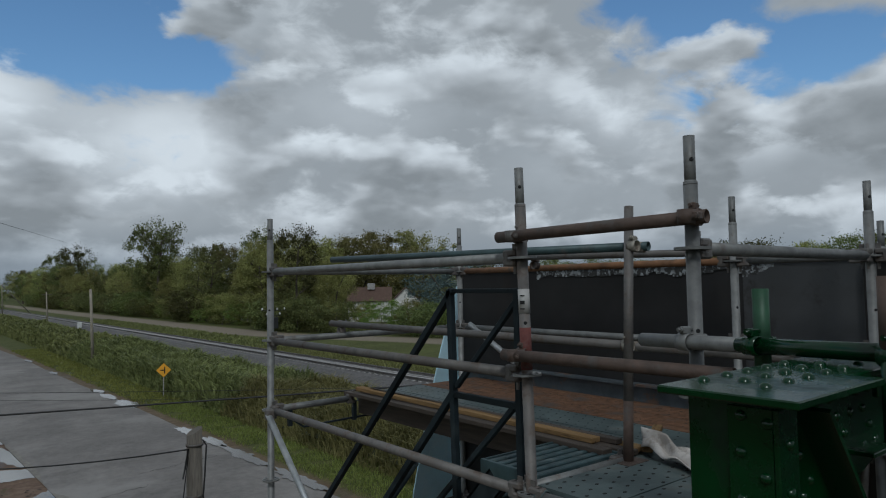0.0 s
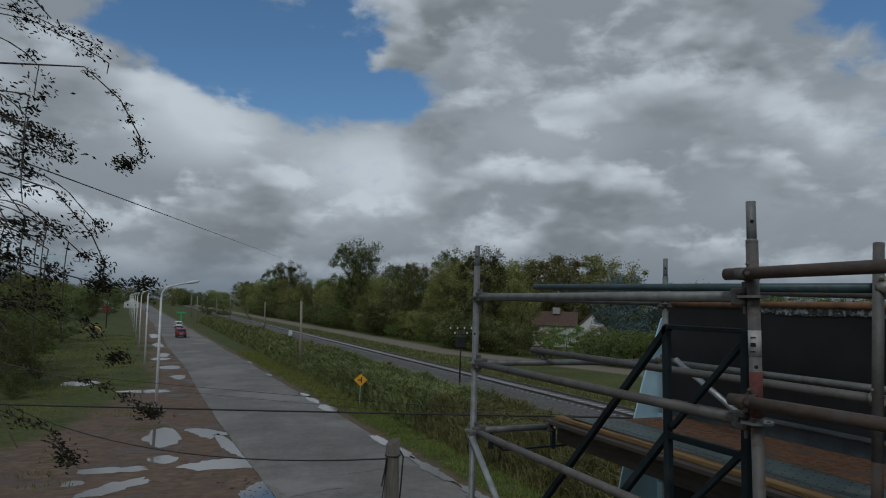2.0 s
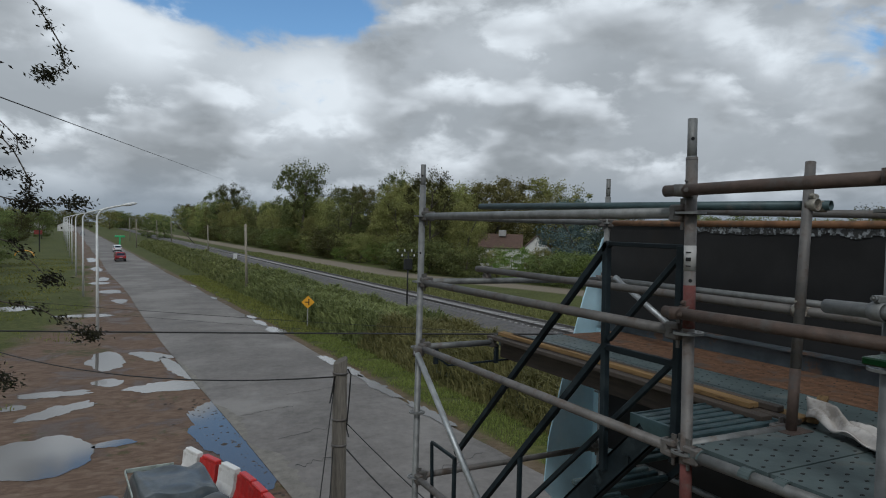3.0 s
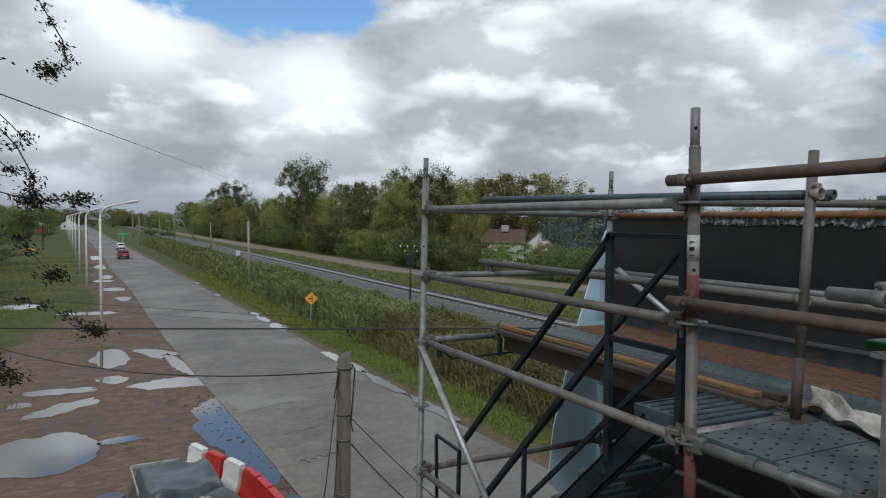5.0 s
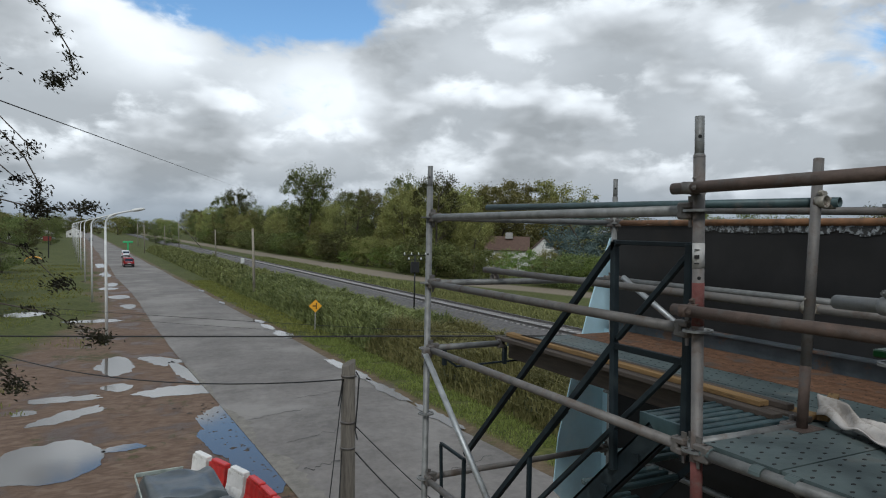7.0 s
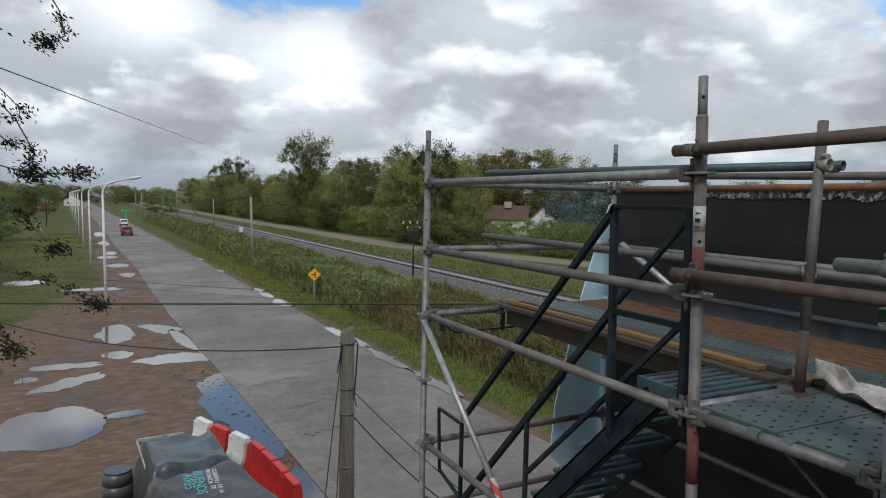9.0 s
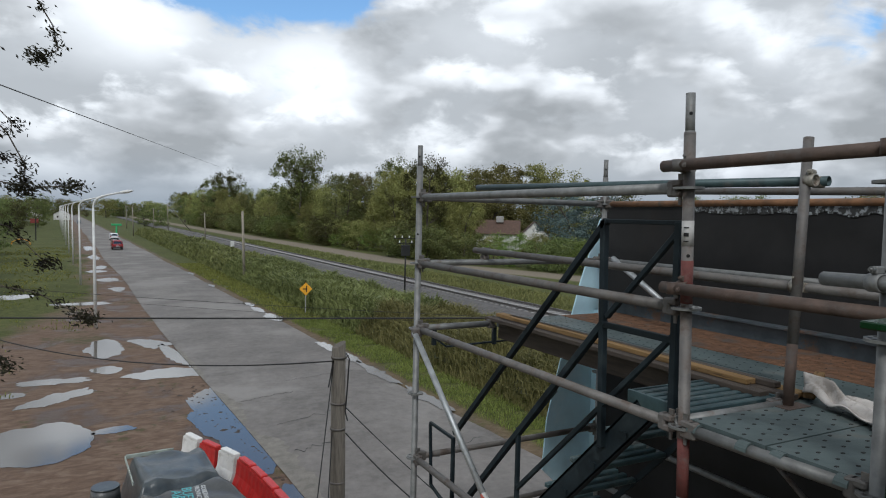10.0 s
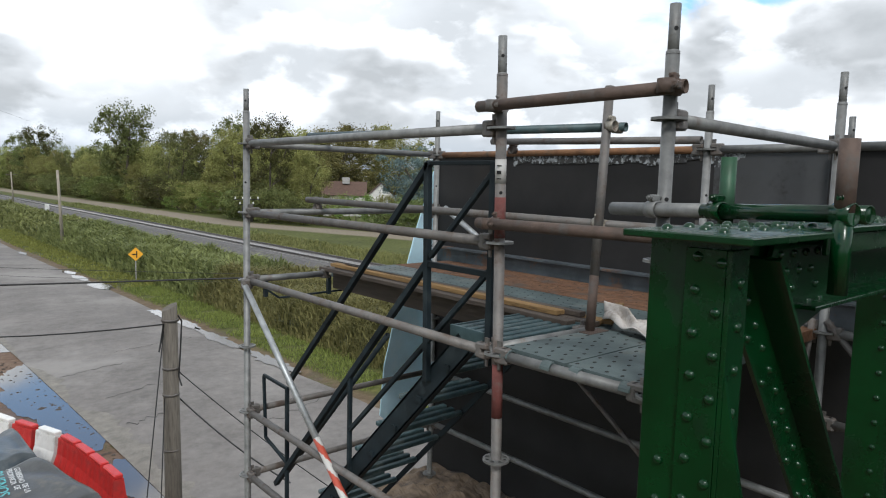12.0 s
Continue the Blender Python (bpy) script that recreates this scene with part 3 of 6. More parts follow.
def tree_mesh(h, spread, seed, clumps, per, leaf, base=0.25, wispy=0.0, trunks=1):
    """Meshes of one tree, standing at the origin: a tapered, forked trunk and a crown of leaf clumps."""
    r = np.random.default_rng(seed)
    bm = bmesh.new()
    tips = []
    for k in range(trunks):
        p = Vector((0.3 * k, 0, -0.1))
        d = Vector((r.normal() * 0.06, r.normal() * 0.06, 1))
        rad = 0.022 * h
        for s in range(5):
            q = p + d * (h * 0.16)
            tube(bm, p, q, rad, rad * 0.8, 7, 0, cap=False)
            p, rad = q, rad * 0.8
            d = (d + Vector((r.normal() * 0.12, r.normal() * 0.12, 0))).normalized()
            if s >= 1:
                for b in range(3):
                    a = r.uniform(0, 6.28)
                    e = p + Vector((math.cos(a) * spread * r.uniform(0.4, 0.8), math.sin(a) * spread * r.uniform(0.4, 0.8), h * r.uniform(0.03, 0.2)))
                    tube(bm, p, e, rad * 0.45, rad * 0.12, 5, 0, cap=False)
                    tips.append(e)
    trunk = mesh_of("trunk", bm, BARK)
    centres = []
    for c in range(clumps):
        if c < len(tips):
            o = np.array(tips[c])
        else:
            a, t = r.uniform(0, 6.28), r.uniform(base, 1.0)
            rr = spread * math.sqrt(max(0.03, 1 - ((t - 0.55) / 0.5) ** 2)) * r.uniform(0.3, 1.15)
            o = np.array((math.cos(a) * rr, math.sin(a) * rr, t * h))
        s = spread * r.uniform(0.10, 0.30) * (1 - 0.3 * wispy)
        pts = o + r.normal(size=(per, 3)) * np.array((s, s, s * (0.65 + 0.5 * wispy))) * 0.62
        centres.append(pts)
    c = np.concatenate(centres)
    c = c[c[:, 2] > h * base * 0.5]
    v, f = leaves(c, leaf, r, 0.5, droop=0.6 * wispy)
    return trunk, v, f


def tree_kind(name, label, mat, category="tree", **kw):
    trunk, v, f = tree_mesh(**kw)
    t = thing(name, (0, 0, -200), label, category)
    part("trunk", trunk, None, t)
    sheet("crown", v.tolist(), f.tolist(), mat, t)
    return t


kinds = [
    tree_kind("eucalyptus_tree", "tall dark green eucalyptus with open ragged crown", LEAF_A, h=20, spread=5.5, seed=11, clumps=60, per=140, leaf=0.40, base=0.3, wispy=0.5),
    tree_kind("broadleaf_tree", "dense dark green broadleaf tree in the woodland edge", LEAF_A, h=13, spread=5.5, seed=12, clumps=70, per=150, leaf=0.30, base=0.08),
    tree_kind("broadleaf_tree", "olive green broadleaf tree in the woodland edge", LEAF_B, h=12, spread=5.0, seed=13, clumps=70, per=150, leaf=0.29, base=0.06),
    tree_kind("willow_tree", "wind-blown olive tree with thin feathery top", LEAF_B, h=15, spread=4.6, seed=14, clumps=95, per=210, leaf=0.27, base=0.12, wispy=1.0),
    tree_kind("shrub", "low light green shrub in front of the woodland", LEAF_C, category="shrub", h=5, spread=3.2, seed=15, clumps=40, per=140, leaf=0.22, base=0.03),
    tree_kind("blue_gum_tree", "blue-grey leaved tree near the white house", LEAF_D, h=10, spread=3.6, seed=16, clumps=60, per=150, leaf=0.23, base=0.1),
    tree_kind("shrub", "low dark green shrub in front of the woodland", LEAF_A, category="shrub", h=4, spread=3.2, seed=17, clumps=40, per=140, leaf=0.23, base=0.03),
]


def plant(k, x, y, h, wide=1.0, turn=None):
    src = kinds[k]
    base_h = (20, 13, 12, 15, 5, 10, 4)[k]
    s = h / base_h
    o = copy_thing(src, pose(x, y, 0, 0, 0, rng.uniform(0, 360) if turn is None else turn))
    o.scale = (s * wide, s * wide, s)
    return o


# the woodland beyond the railway: a front row of shrubs, then trees, then taller ones behind
for yy in np.arange(48, 330, 3.6):
    x0 = 46.5 - 0.02 * yy + max(0.0, min(9.0, (90 - yy) * 0.3))
    plant(int(rng.choice([4, 6, 2, 6])), x0 + rng.uniform(-1.5, 2), yy, rng.uniform(3.8, 4.8) if 54 < yy < 83 else rng.uniform(2.5, 6), 1.1)
for yy in np.arange(52, 420, 5.6):
    x0 = 50 - 0.02 * yy + max(0.0, min(7.0, (90 - yy) * 0.25))
    near_house = yy < 92
    plant(int(rng.choice([1, 2, 3, 3, 0])), x0 + rng.uniform(0, 6), yy + rng.uniform(-2, 2), rng.uniform(3.2, 3.9) if near_house else rng.uniform(8, 17), 0.85)
for yy in np.arange(60, 520, 8.0):
    x0 = 60 - 0.02 * yy
    if not 56 < yy < 112:
        plant(int(rng.choice([1, 2, 3, 3, 0])), x0 + rng.uniform(0, 8), yy + rng.uniform(-3, 3), rng.uniform(11, 20), 0.9)
for k, x, y, h, wd in ((0, 47, 178, 24, 1.0), (0, 50, 186, 22, 0.9), (3, 52, 120, 16, 1.0), (3, 55, 114, 16, 1.1), (0, 49, 300, 24, 1.1), (0, 52, 360, 24, 1.0),
                       (5, 58.5, 73, 11.5, 1.25), (5, 63, 72, 10, 1.3), (3, 95, 130, 20, 1.3), (3, 86, 138, 20, 1.3), (2, 78, 128, 17, 1.3), (3, 70, 122, 17, 1.2), (3, 66, 128, 16, 1.2), (2, 90, 122, 15, 1.2), (1, 100, 110, 13, 1.2), (1, 110, 100, 12, 1.4),
                       (1, 120, 60, 14, 1.3), (2, 125, 66, 13, 1.2), (3, 118, 48, 13, 1.2), (1, 101, 36, 12.5, 1.2), (1, 103, 30, 13, 1.3), (2, 106, 23, 13, 1.2)):
    plant(k, x, y, h, wd)
for i in range(26):
    plant(int(rng.choice([1, 2, 1])), 90 + 7 * i * 0.6 + rng.uniform(-4, 4), 150 - 6.0 * i + rng.uniform(-4, 4), rng.uniform(9, 13), 1.3)
# park side and the far end of the road
for i in range(46):
    plant(int(rng.choice([1, 1, 2])), -26 - rng.uniform(0, 45), rng.uniform(120, 420), rng.uniform(8, 13), 1.2)
for x, y, h in ((-15.5, 62, 7.5), (-12.4, 58, 7.2), (-14.6, 72, 8), (-13.3, 66, 5.5), (-17, 95, 8.5), (-15.5, 110, 8), (-12.0, 54, 4.0), (-10.9, 50, 2.2)):
    plant(1, x, y, h, 1.1)
for x, y, h in ((16, 300, 9), (20, 270, 9), (-22, 216, 8.5), (-25, 232, 9), (-19.5, 262, 9)):
    plant(1, x, y, h, 1.1)
for i in range(40):
    plant(int(rng.choice([1, 2])), rng.uniform(-140, 60), rng.uniform(560, 800), rng.uniform(10, 16), 1.6)
for k in kinds:
    for o in (*k.children, k):
        bpy.data.objects.remove(o)
# ---- scaffold ----
R = 0.02415          # 48.3 mm tube
TOP = 7.49
ROSETTES = [7.1 - 0.5 * i for i in range(14)]


def rosette_bmesh():
    """A flat ring disc with eight openings, round the tube."""
    bm = bmesh.new()
    n = 32
    ri, ro, t = R, 0.062, 0.005
    mid = []
    for z in (-t, t):
        rows = []
        for q in (ri, 0.036, 0.052, ro):
            rows.append([bm.verts.new((q * math.cos(2 * math.pi * i / n), q * math.sin(2 * math.pi * i / n), z)) for i in range(n)])
        for k, (a, b) in enumerate(zip(rows, rows[1:])):
            for i in range(n):
                if k == 1 and i % 4 in (1, 2):
                    continue
                vs = (a[i], b[i], b[(i + 1) % n], a[(i + 1) % n])
                bm.faces.new(vs if z > 0 else tuple(reversed(vs)))
        mid.append(rows[-1])
    for i in range(n):
        bm.faces.new((mid[0][i], mid[0][(i + 1) % n], mid[1][(i + 1) % n], mid[1][i]))
    return bm


rosette_mesh = mesh_of("rosette", rosette_bmesh(), GALV)


def standard(x, y, top=TOP, label="grey galvanised scaffold standard with rosettes and spigot", bands=(), mat=None, low=0.0):
    t = thing("scaffold_standard", (x, y, low), label, "scaffold post", "scaffold standards")
    bm = bmesh.new()
    tube(bm, (0, 0, 0), (0, 0, top - 0.16 - low), R, seg=20)
    part("tube", bm, mat or GALV, t)
    bm = bmesh.new()
    tube(bm, (0, 0, top - 0.20 - low), (0, 0, top - low), 0.0195, seg=18)
    tube(bm, (0, 0, top - 0.17 - low), (0, 0, top - 0.155 - low), 0.0246, 0.0205, seg=18, wall=0)
    part("spigot", bm, GALV, t)
    for s in (top - 0.085, 6.82):
        rr = 0.0198 if s > 7 else R + 0.0003
        bm = bmesh.new()
        bmesh.ops.create_cone(bm, cap_ends=True, segments=10, radius1=0.0075, radius2=0.0075, depth=0.0012, matrix=Matrix.Translation((0, 0, s - low)) @ pose(0, 0, 0, 0, 0, -41) @ Matrix.Translation((0, -rr, 0)) @ pose(0, 0, 0, 90, 0, 0))
        part("pin_hole", bm, HOLE, t)
    for z in ROSETTES:
        if low < z < top - 0.2:
            part("rosette", rosette_mesh, None, t, at=pose(0, 0, z - low))
    for lo, hi, m in bands:
        bm = bmesh.new()
        tube(bm, (0, 0, lo - low), (0, 0, hi - low), R + 0.0008, seg=20, wall=0)
        part("paint_band", bm, m, t)
    return t


def wedge_head(parent, p, d, flip=1):
    """The cast head of a ledger that grips the rosette, and its wedge."""
    d = Vector(d).normalized()
    m = Matrix.Translation(p) @ d.to_track_quat("X", "Z").to_matrix().to_4x4()
    bm = bmesh.new()
    box(bm, (-0.012, -0.022, -0.036), (0.045, 0.022, -0.008), 0.006, m)
    box(bm, (-0.012, -0.022, 0.008), (0.045, 0.022, 0.036), 0.006, m)
    box(bm, (0.022, -0.023, -0.036), (0.062, 0.023, 0.036), 0.008, m)
    head = part("wedge_head", bm, GALV_DIRTY, parent)
    bm = bmesh.new()
    plate(bm, [m @ Vector(q) for q in ((-0.004, 0, -0.07), (0.008, 0, -0.07), (0.014, 0, 0.062), (-0.012, 0, 0.062))], 0.008)
    part("wedge", bm, GALV_DIRTY, head)


def ledger(a, b, mat=None, label="grey galvanised scaffold ledger with wedge heads", heads=True, name="scaffold_ledger", r=R):
    a, b = Vector(a), Vector(b)
    d = (b - a).normalized()
    t = thing(name, a, label, "scaffold tube", "scaffold ledgers")
    bm = bmesh.new()
    o = 0.085 if heads else 0.0
    tube(bm, d * o, (b - a) - d * o, r, seg=18)
    part("tube", bm, mat or GALV, t)
    if heads:
        wedge_head(t, d * 0.037, d)
        wedge_head(t, (b - a) - d * 0.037, -d)
    return t


def coupler(p, d1, d2, mat=None):
    """A swivel coupler: two half shells round crossing tubes, with bolts."""
    t = thing("tube_coupler", p, "worn steel scaffold coupler clamped round two tubes", "coupler", "tube couplers")
    m = mat or GALV_DIRTY
    for d, off in ((d1, -1), (d2, 1)):
        d = Vector(d).normalized()
        n = Vector(d1).cross(Vector(d2)).normalized() * (R + 0.004) * off
        bm = bmesh.new()
        tube(bm, n - d * 0.024, n + d * 0.024, R + 0.006, seg=14, wall=0.004)
        e = d.cross(n).normalized()
        bar(bm, n + e * 0.027, n + e * 0.052, 0.034, 0.026, up=d, bevel=0.004)
        shell = part("clamp", bm, m, t)
        bm = bmesh.new()
        tube(bm, n + e * 0.042 - n.normalized() * 0.030, n + e * 0.042 + n.normalized() * 0.034, 0.006, seg=6, wall=0)
        tube(bm, n + e * 0.042 + n.normalized() * 0.014, n + e * 0.042 + n.normalized() * 0.026, 0.011, seg=6, wall=0)
        part("bolt", bm, m, shell)
    return t


STRIPE = bpy.data.materials.new("red_white_stripes")
STRIPE.use_nodes = True
snt = STRIPE.node_tree
stc = snt.nodes.new("ShaderNodeTexCoord")
ssp = snt.nodes.new("ShaderNodeSeparateXYZ")
link(snt, stc.outputs["Object"], ssp.inputs[0])
sno = node(snt, "ShaderNodeTexNoise", Scale=40.0, Detail=4.0)
link(snt, stc.outputs["Object"], sno.inputs["Vector"])
ph = mathn(snt, "ADD", mathn(snt, "MULTIPLY", ssp.outputs[2], 7.0), mathn(snt, "ADD", mathn(snt, "MULTIPLY", ssp.outputs[0], 9.0), mathn(snt, "MULTIPLY", sno.outputs[0], 0.3)))
sf = smooth(snt, mathn(snt, "PINGPONG", ph, 0.5), 0.22, 0.27)
link(snt, mixc(snt, sf, (0.42, 0.07, 0.04), (0.5, 0.49, 0.46)), snt.nodes["Principled BSDF"].inputs["Base Color"])
BRASSY = material("worn_zinc_coupler", (0.27, 0.25, 0.21), 0.5, 0.4, spots=(0.13, 0.10, 0.08), scale=20, spot_scale=14)
DARK_WOOD = material("dark_wet_timber", (0.055, 0.042, 0.032), 0.8, scale=8, amount=0.4, stretch=(6, 0.5, 6), bump=0.2)
STICKER = material("white_sticker", (0.40, 0.39, 0.37), 0.5, scale=20, amount=0.1)
A, B, D, E, F, G = (0, 2.57), (0, 0), (0.035, -0.785), (1.82, 2.57), (1.82, 0), (1.82, -0.73)
standard(*A)
leaning = standard(*B, bands=((6.86, 6.965, STICKER), (6.62, 6.80, RED_BAND), (5.80, 6.05, RED_BAND)), mat=GALV_DIRTY, label="weathered scaffold standard with red paint bands and white sticker")
leaning.matrix_basis = Matrix.Translation((0, 0, 7.3)) @ Matrix.Rotation(0.0190, 4, Vector((-0.49, -0.87, 0))) @ Matrix.Translation((0, 0, -7.3))
standard(*D)
standard(*E)
standard(*F)
standard(*G)

label_t = thing("sticker_print", (0, 0, 6.90), "dark print bars on the white sticker", "sticker")
for k, (z, h) in enumerate(((0.035, 0.006), (0.0, 0.022), (-0.022, 0.006))):
    bm = bmesh.new()
    m0 = pose(0, 0, z, 0, 0, -46)
    box(bm, (-0.010, -R - 0.0014, 0), (0.010, -R + 0.003, h * 0.7), 0.0, m0)
    part("print_bar", bm, HOLE, label_t)
for z in (7.1, 6.6, 6.1):
    ledger((*A, z), (*B, z), GALV_DIRTY if z < 7 else GALV)
for z in (5.1, 4.6):
    ledger((*A, z), (*B, z), GALV_DIRTY, "brown weathered scaffold ledger with wedge heads")
    ledger((*A, z), (*E, z), GALV_DIRTY, "brown weathered scaffold ledger with wedge heads")
    ledger((*E, z), (*F, z))
    ledger((*F, z), (*G, z))
RUSTY = "rusty brown scaffold guard rail with wedge heads"
ledger((*E, 7.1), (*F, 7.1), RUST_ORANGE, RUSTY)
ledger((*F, 7.1), (*G, 7.1), GALV)
ledger((*E, 6.6), (*F, 6.6))
ledger((*F, 6.6), (*G, 6.6), RUST, RUSTY)
ledger((*A, 7.1), (*E, 7.1))
ledger((*A, 6.6), (*E, 6.6))
ledger((*D, 7.1), (*G, 7.1), GALV)
ledger((*B, 6.1), (*D, 6.1), GALV)
ledger((*A, 6.1), (0.73, 2.57, 6.1), GALV)
ledger((0, 0.035, 6.1), (0.73, 0.035, 6.1), GALV)
ledger((*B, 6.12), (0.70, -0.03, 6.12), GALV, heads=False)
# standards and rails farther along the girder
H = (1.82, -2.3)
standard(*H)
ledger((*G, 7.1), (*H, 7.1))
ledger((*G, 6.6), (*H, 6.6), GALV)
ledger((*G, 6.1), (*H, 6.1), GALV)
ledger((*F, 6.1), (*G, 6.1), GALV)
ledger((*G, 5.6), (*H, 5.6), GALV)
far_post = standard(2.55, -0.55, top=7.33)

# braces
brace_t = thing("scaffold_brace", (-0.05, 2.50, 6.08), "galvanised diagonal brace with a red and white end", "scaffold brace")
bm = bmesh.new()
d = Vector((0.02, -1.005, -0.85))
tube(bm, (0, 0, 0), d, R * 0.9, seg=16)
part("tube", bm, GALV_LIGHT, brace_t)
bm = bmesh.new()
tube(bm, d, d * 1.75, R * 0.92, seg=16)
part("painted_end", bm, STRIPE, brace_t, "red and white striped paint")
bm = bmesh.new()
box(bm, (-0.02, -0.03, -0.04), (0.04, 0.03, 0.04), 0.01)
part("brace_head", bm, GALV_DIRTY, brace_t)
ledger((1.80, 2.42, 6.63), (1.80, 1.75, 6.28), GALV_LIGHT, "short bright galvanised diagonal strut by the girder", heads=False, name="scaffold_strut")
ledger((1.80, 1.05, 5.55), (1.80, -0.30, 4.60), GALV_DIRTY, "thin diagonal brace beneath the deck", heads=False, name="scaffold_brace", r=0.017)
ledger((0.70, 1.75, 5.75), (0.72, 3.35, 4.10), BLUE_STEEL, "dark painted diagonal brace beneath the deck", heads=False, name="scaffold_brace", r=0.02)
# brace frame on the standard by the green chord
bar_t = thing("bracket_frame", (1.80, -0.72, 5.55), "grey tubular triangle bracket on the scaffold standard", "bracket")
for i, (a, b) in enumerate((((-0.03, 0.03, 0.62), (0.0, 0.10, -0.1)), ((0.0, -0.03, 0.62), (0.1, -0.42, 0.12)), ((0, 0, 0.0), (0.1, -0.45, 0.14)))):
    bm = bmesh.new()
    tube(bm, a, b, 0.017, seg=10)
    part("strut", bm, GALV_DIRTY, bar_t)

# leaning post at the deck corner, with its clamped guard tubes
post = thing("scaffold_tube_post", (0.72, -0.015, 6.125), "grey scaffold tube post with rusty foot on the deck", "scaffold post")
bm = bmesh.new()
tube(bm, (-0.036, -0.017, 0.28), (0.125, 0.06, 1.25), R, seg=18)
part("tube", bm, GALV_DIRTY, post)
bm = bmesh.new()
tube(bm, (-0.083, -0.04, 0.0), (-0.036, -0.017, 0.28), R, seg=18)
part("foot", bm, RUST, post, "rusty brown lower length")
bm = bmesh.new()
box(bm, (-0.16, -0.10, -0.002), (0.0, 0.03, 0.008), 0.002)
part("base_plate", bm, RUST, post)
TEAL = material("dark_teal_painted_tube", (0.045, 0.075, 0.078), 0.5, 0.2, spots=(0.12, 0.12, 0.115), scale=8, spot_scale=5, spot_lo=0.55, spot_hi=0.7)
ledger((0.60, 2.72, 7.20), (0.868, -0.05, 7.166), TEAL, "dark teal scaffold tube clamped as guard rail", heads=False, name="scaffold_tube")
ledger((0.575, 2.70, 6.69), (0.852, -0.74, 6.655), GALV_DIRTY, "grey scaffold tube with green paint clamped as guard rail", heads=False, name="scaffold_tube")
coupler((0.838, 0.0, 7.165), (0, 1, 0), (0.1, 0, 1), BRASSY)
coupler((0.765, 0.0, 6.665), (0, 1, 0), (0.1, 0, 1), BRASSY)
coupler((0.60, 2.585, 6.66), (0, 1, 0), (1, 0, 0))
ledger((1.70, 1.75, 7.19), (1.70, -0.02, 7.15), GALV_DIRTY, "grey scaffold tube clamped along the girder rail", heads=False, name="scaffold_tube")
coupler((1.73, 1.55, 7.15), (0, 1, 0), (1, 0, 0), RUST)
# rusty tubes clamped between the standards by the deck
BROWN = "rusty brown scaffold tube clamped across two standards"
ledger((-0.065, 0.075, 7.19), (0.02, -0.85, 7.205), RUST, BROWN, heads=False, name="scaffold_tube")
ledger((-0.06, 0.06, 6.685), (-0.03, -0.95, 6.69), RUST, BROWN, heads=False, name="scaffold_tube")
coupler((-0.03, 0.0, 7.19), (0.1, -1, 0), (0, 0, 1))
coupler((0.0, -0.80, 7.205), (0.1, -1, 0), (0, 0, 1), RUST)
coupler((-0.03, 0.0, 6.685), (0, -1, 0), (0, 0, 1), RUST)
# tube beside the green frame
ledger((0.034, -0.575, 6.778), (-0.063, -0.985, 6.79), GALV, "short grey scaffold tube clamped beside the frame", heads=False, name="scaffold_tube")
ledger((-0.063, -0.985, 6.79), (-0.182, -1.49, 6.806), GREEN, "glossy green painted scaffold tube over the frame", heads=False, name="scaffold_tube")
coupler((0.008, -0.785, 6.784), (0.234, 1, 0), (0, 0, 1), GALV)
coupler((-0.055, -1.045, 6.792), (0.234, 1, 0), (0, 0, 1), GREEN)
coupler((-0.198, -1.452, 6.805), (0.234, 1, 0), (0, 0, 1), GREEN)
stub = thing("tube_stub", (-0.026, -1.04, 6.70), "green oversprayed upright tube stub behind the frame", "tube")
bm = bmesh.new()
tube(bm, (0, 0, 0), (0, 0, 0.262), R, seg=18)
part("tube", bm, GREEN_LIGHT, stub)
stub = thing("tube_stub", (-0.228, -1.445, 6.60), "dark upright tube painted green below, beside the frame", "tube")
bm = bmesh.new()
tube(bm, (0, 0, 0), (0, 0, 0.21), R, seg=18)
part("painted_tube", bm, GREEN, stub, "glossy green painted length")
bm = bmesh.new()
tube(bm, (0, 0, 0.21), (0, 0, 0.395), R, seg=18)
part("tube", bm, RUST, stub)

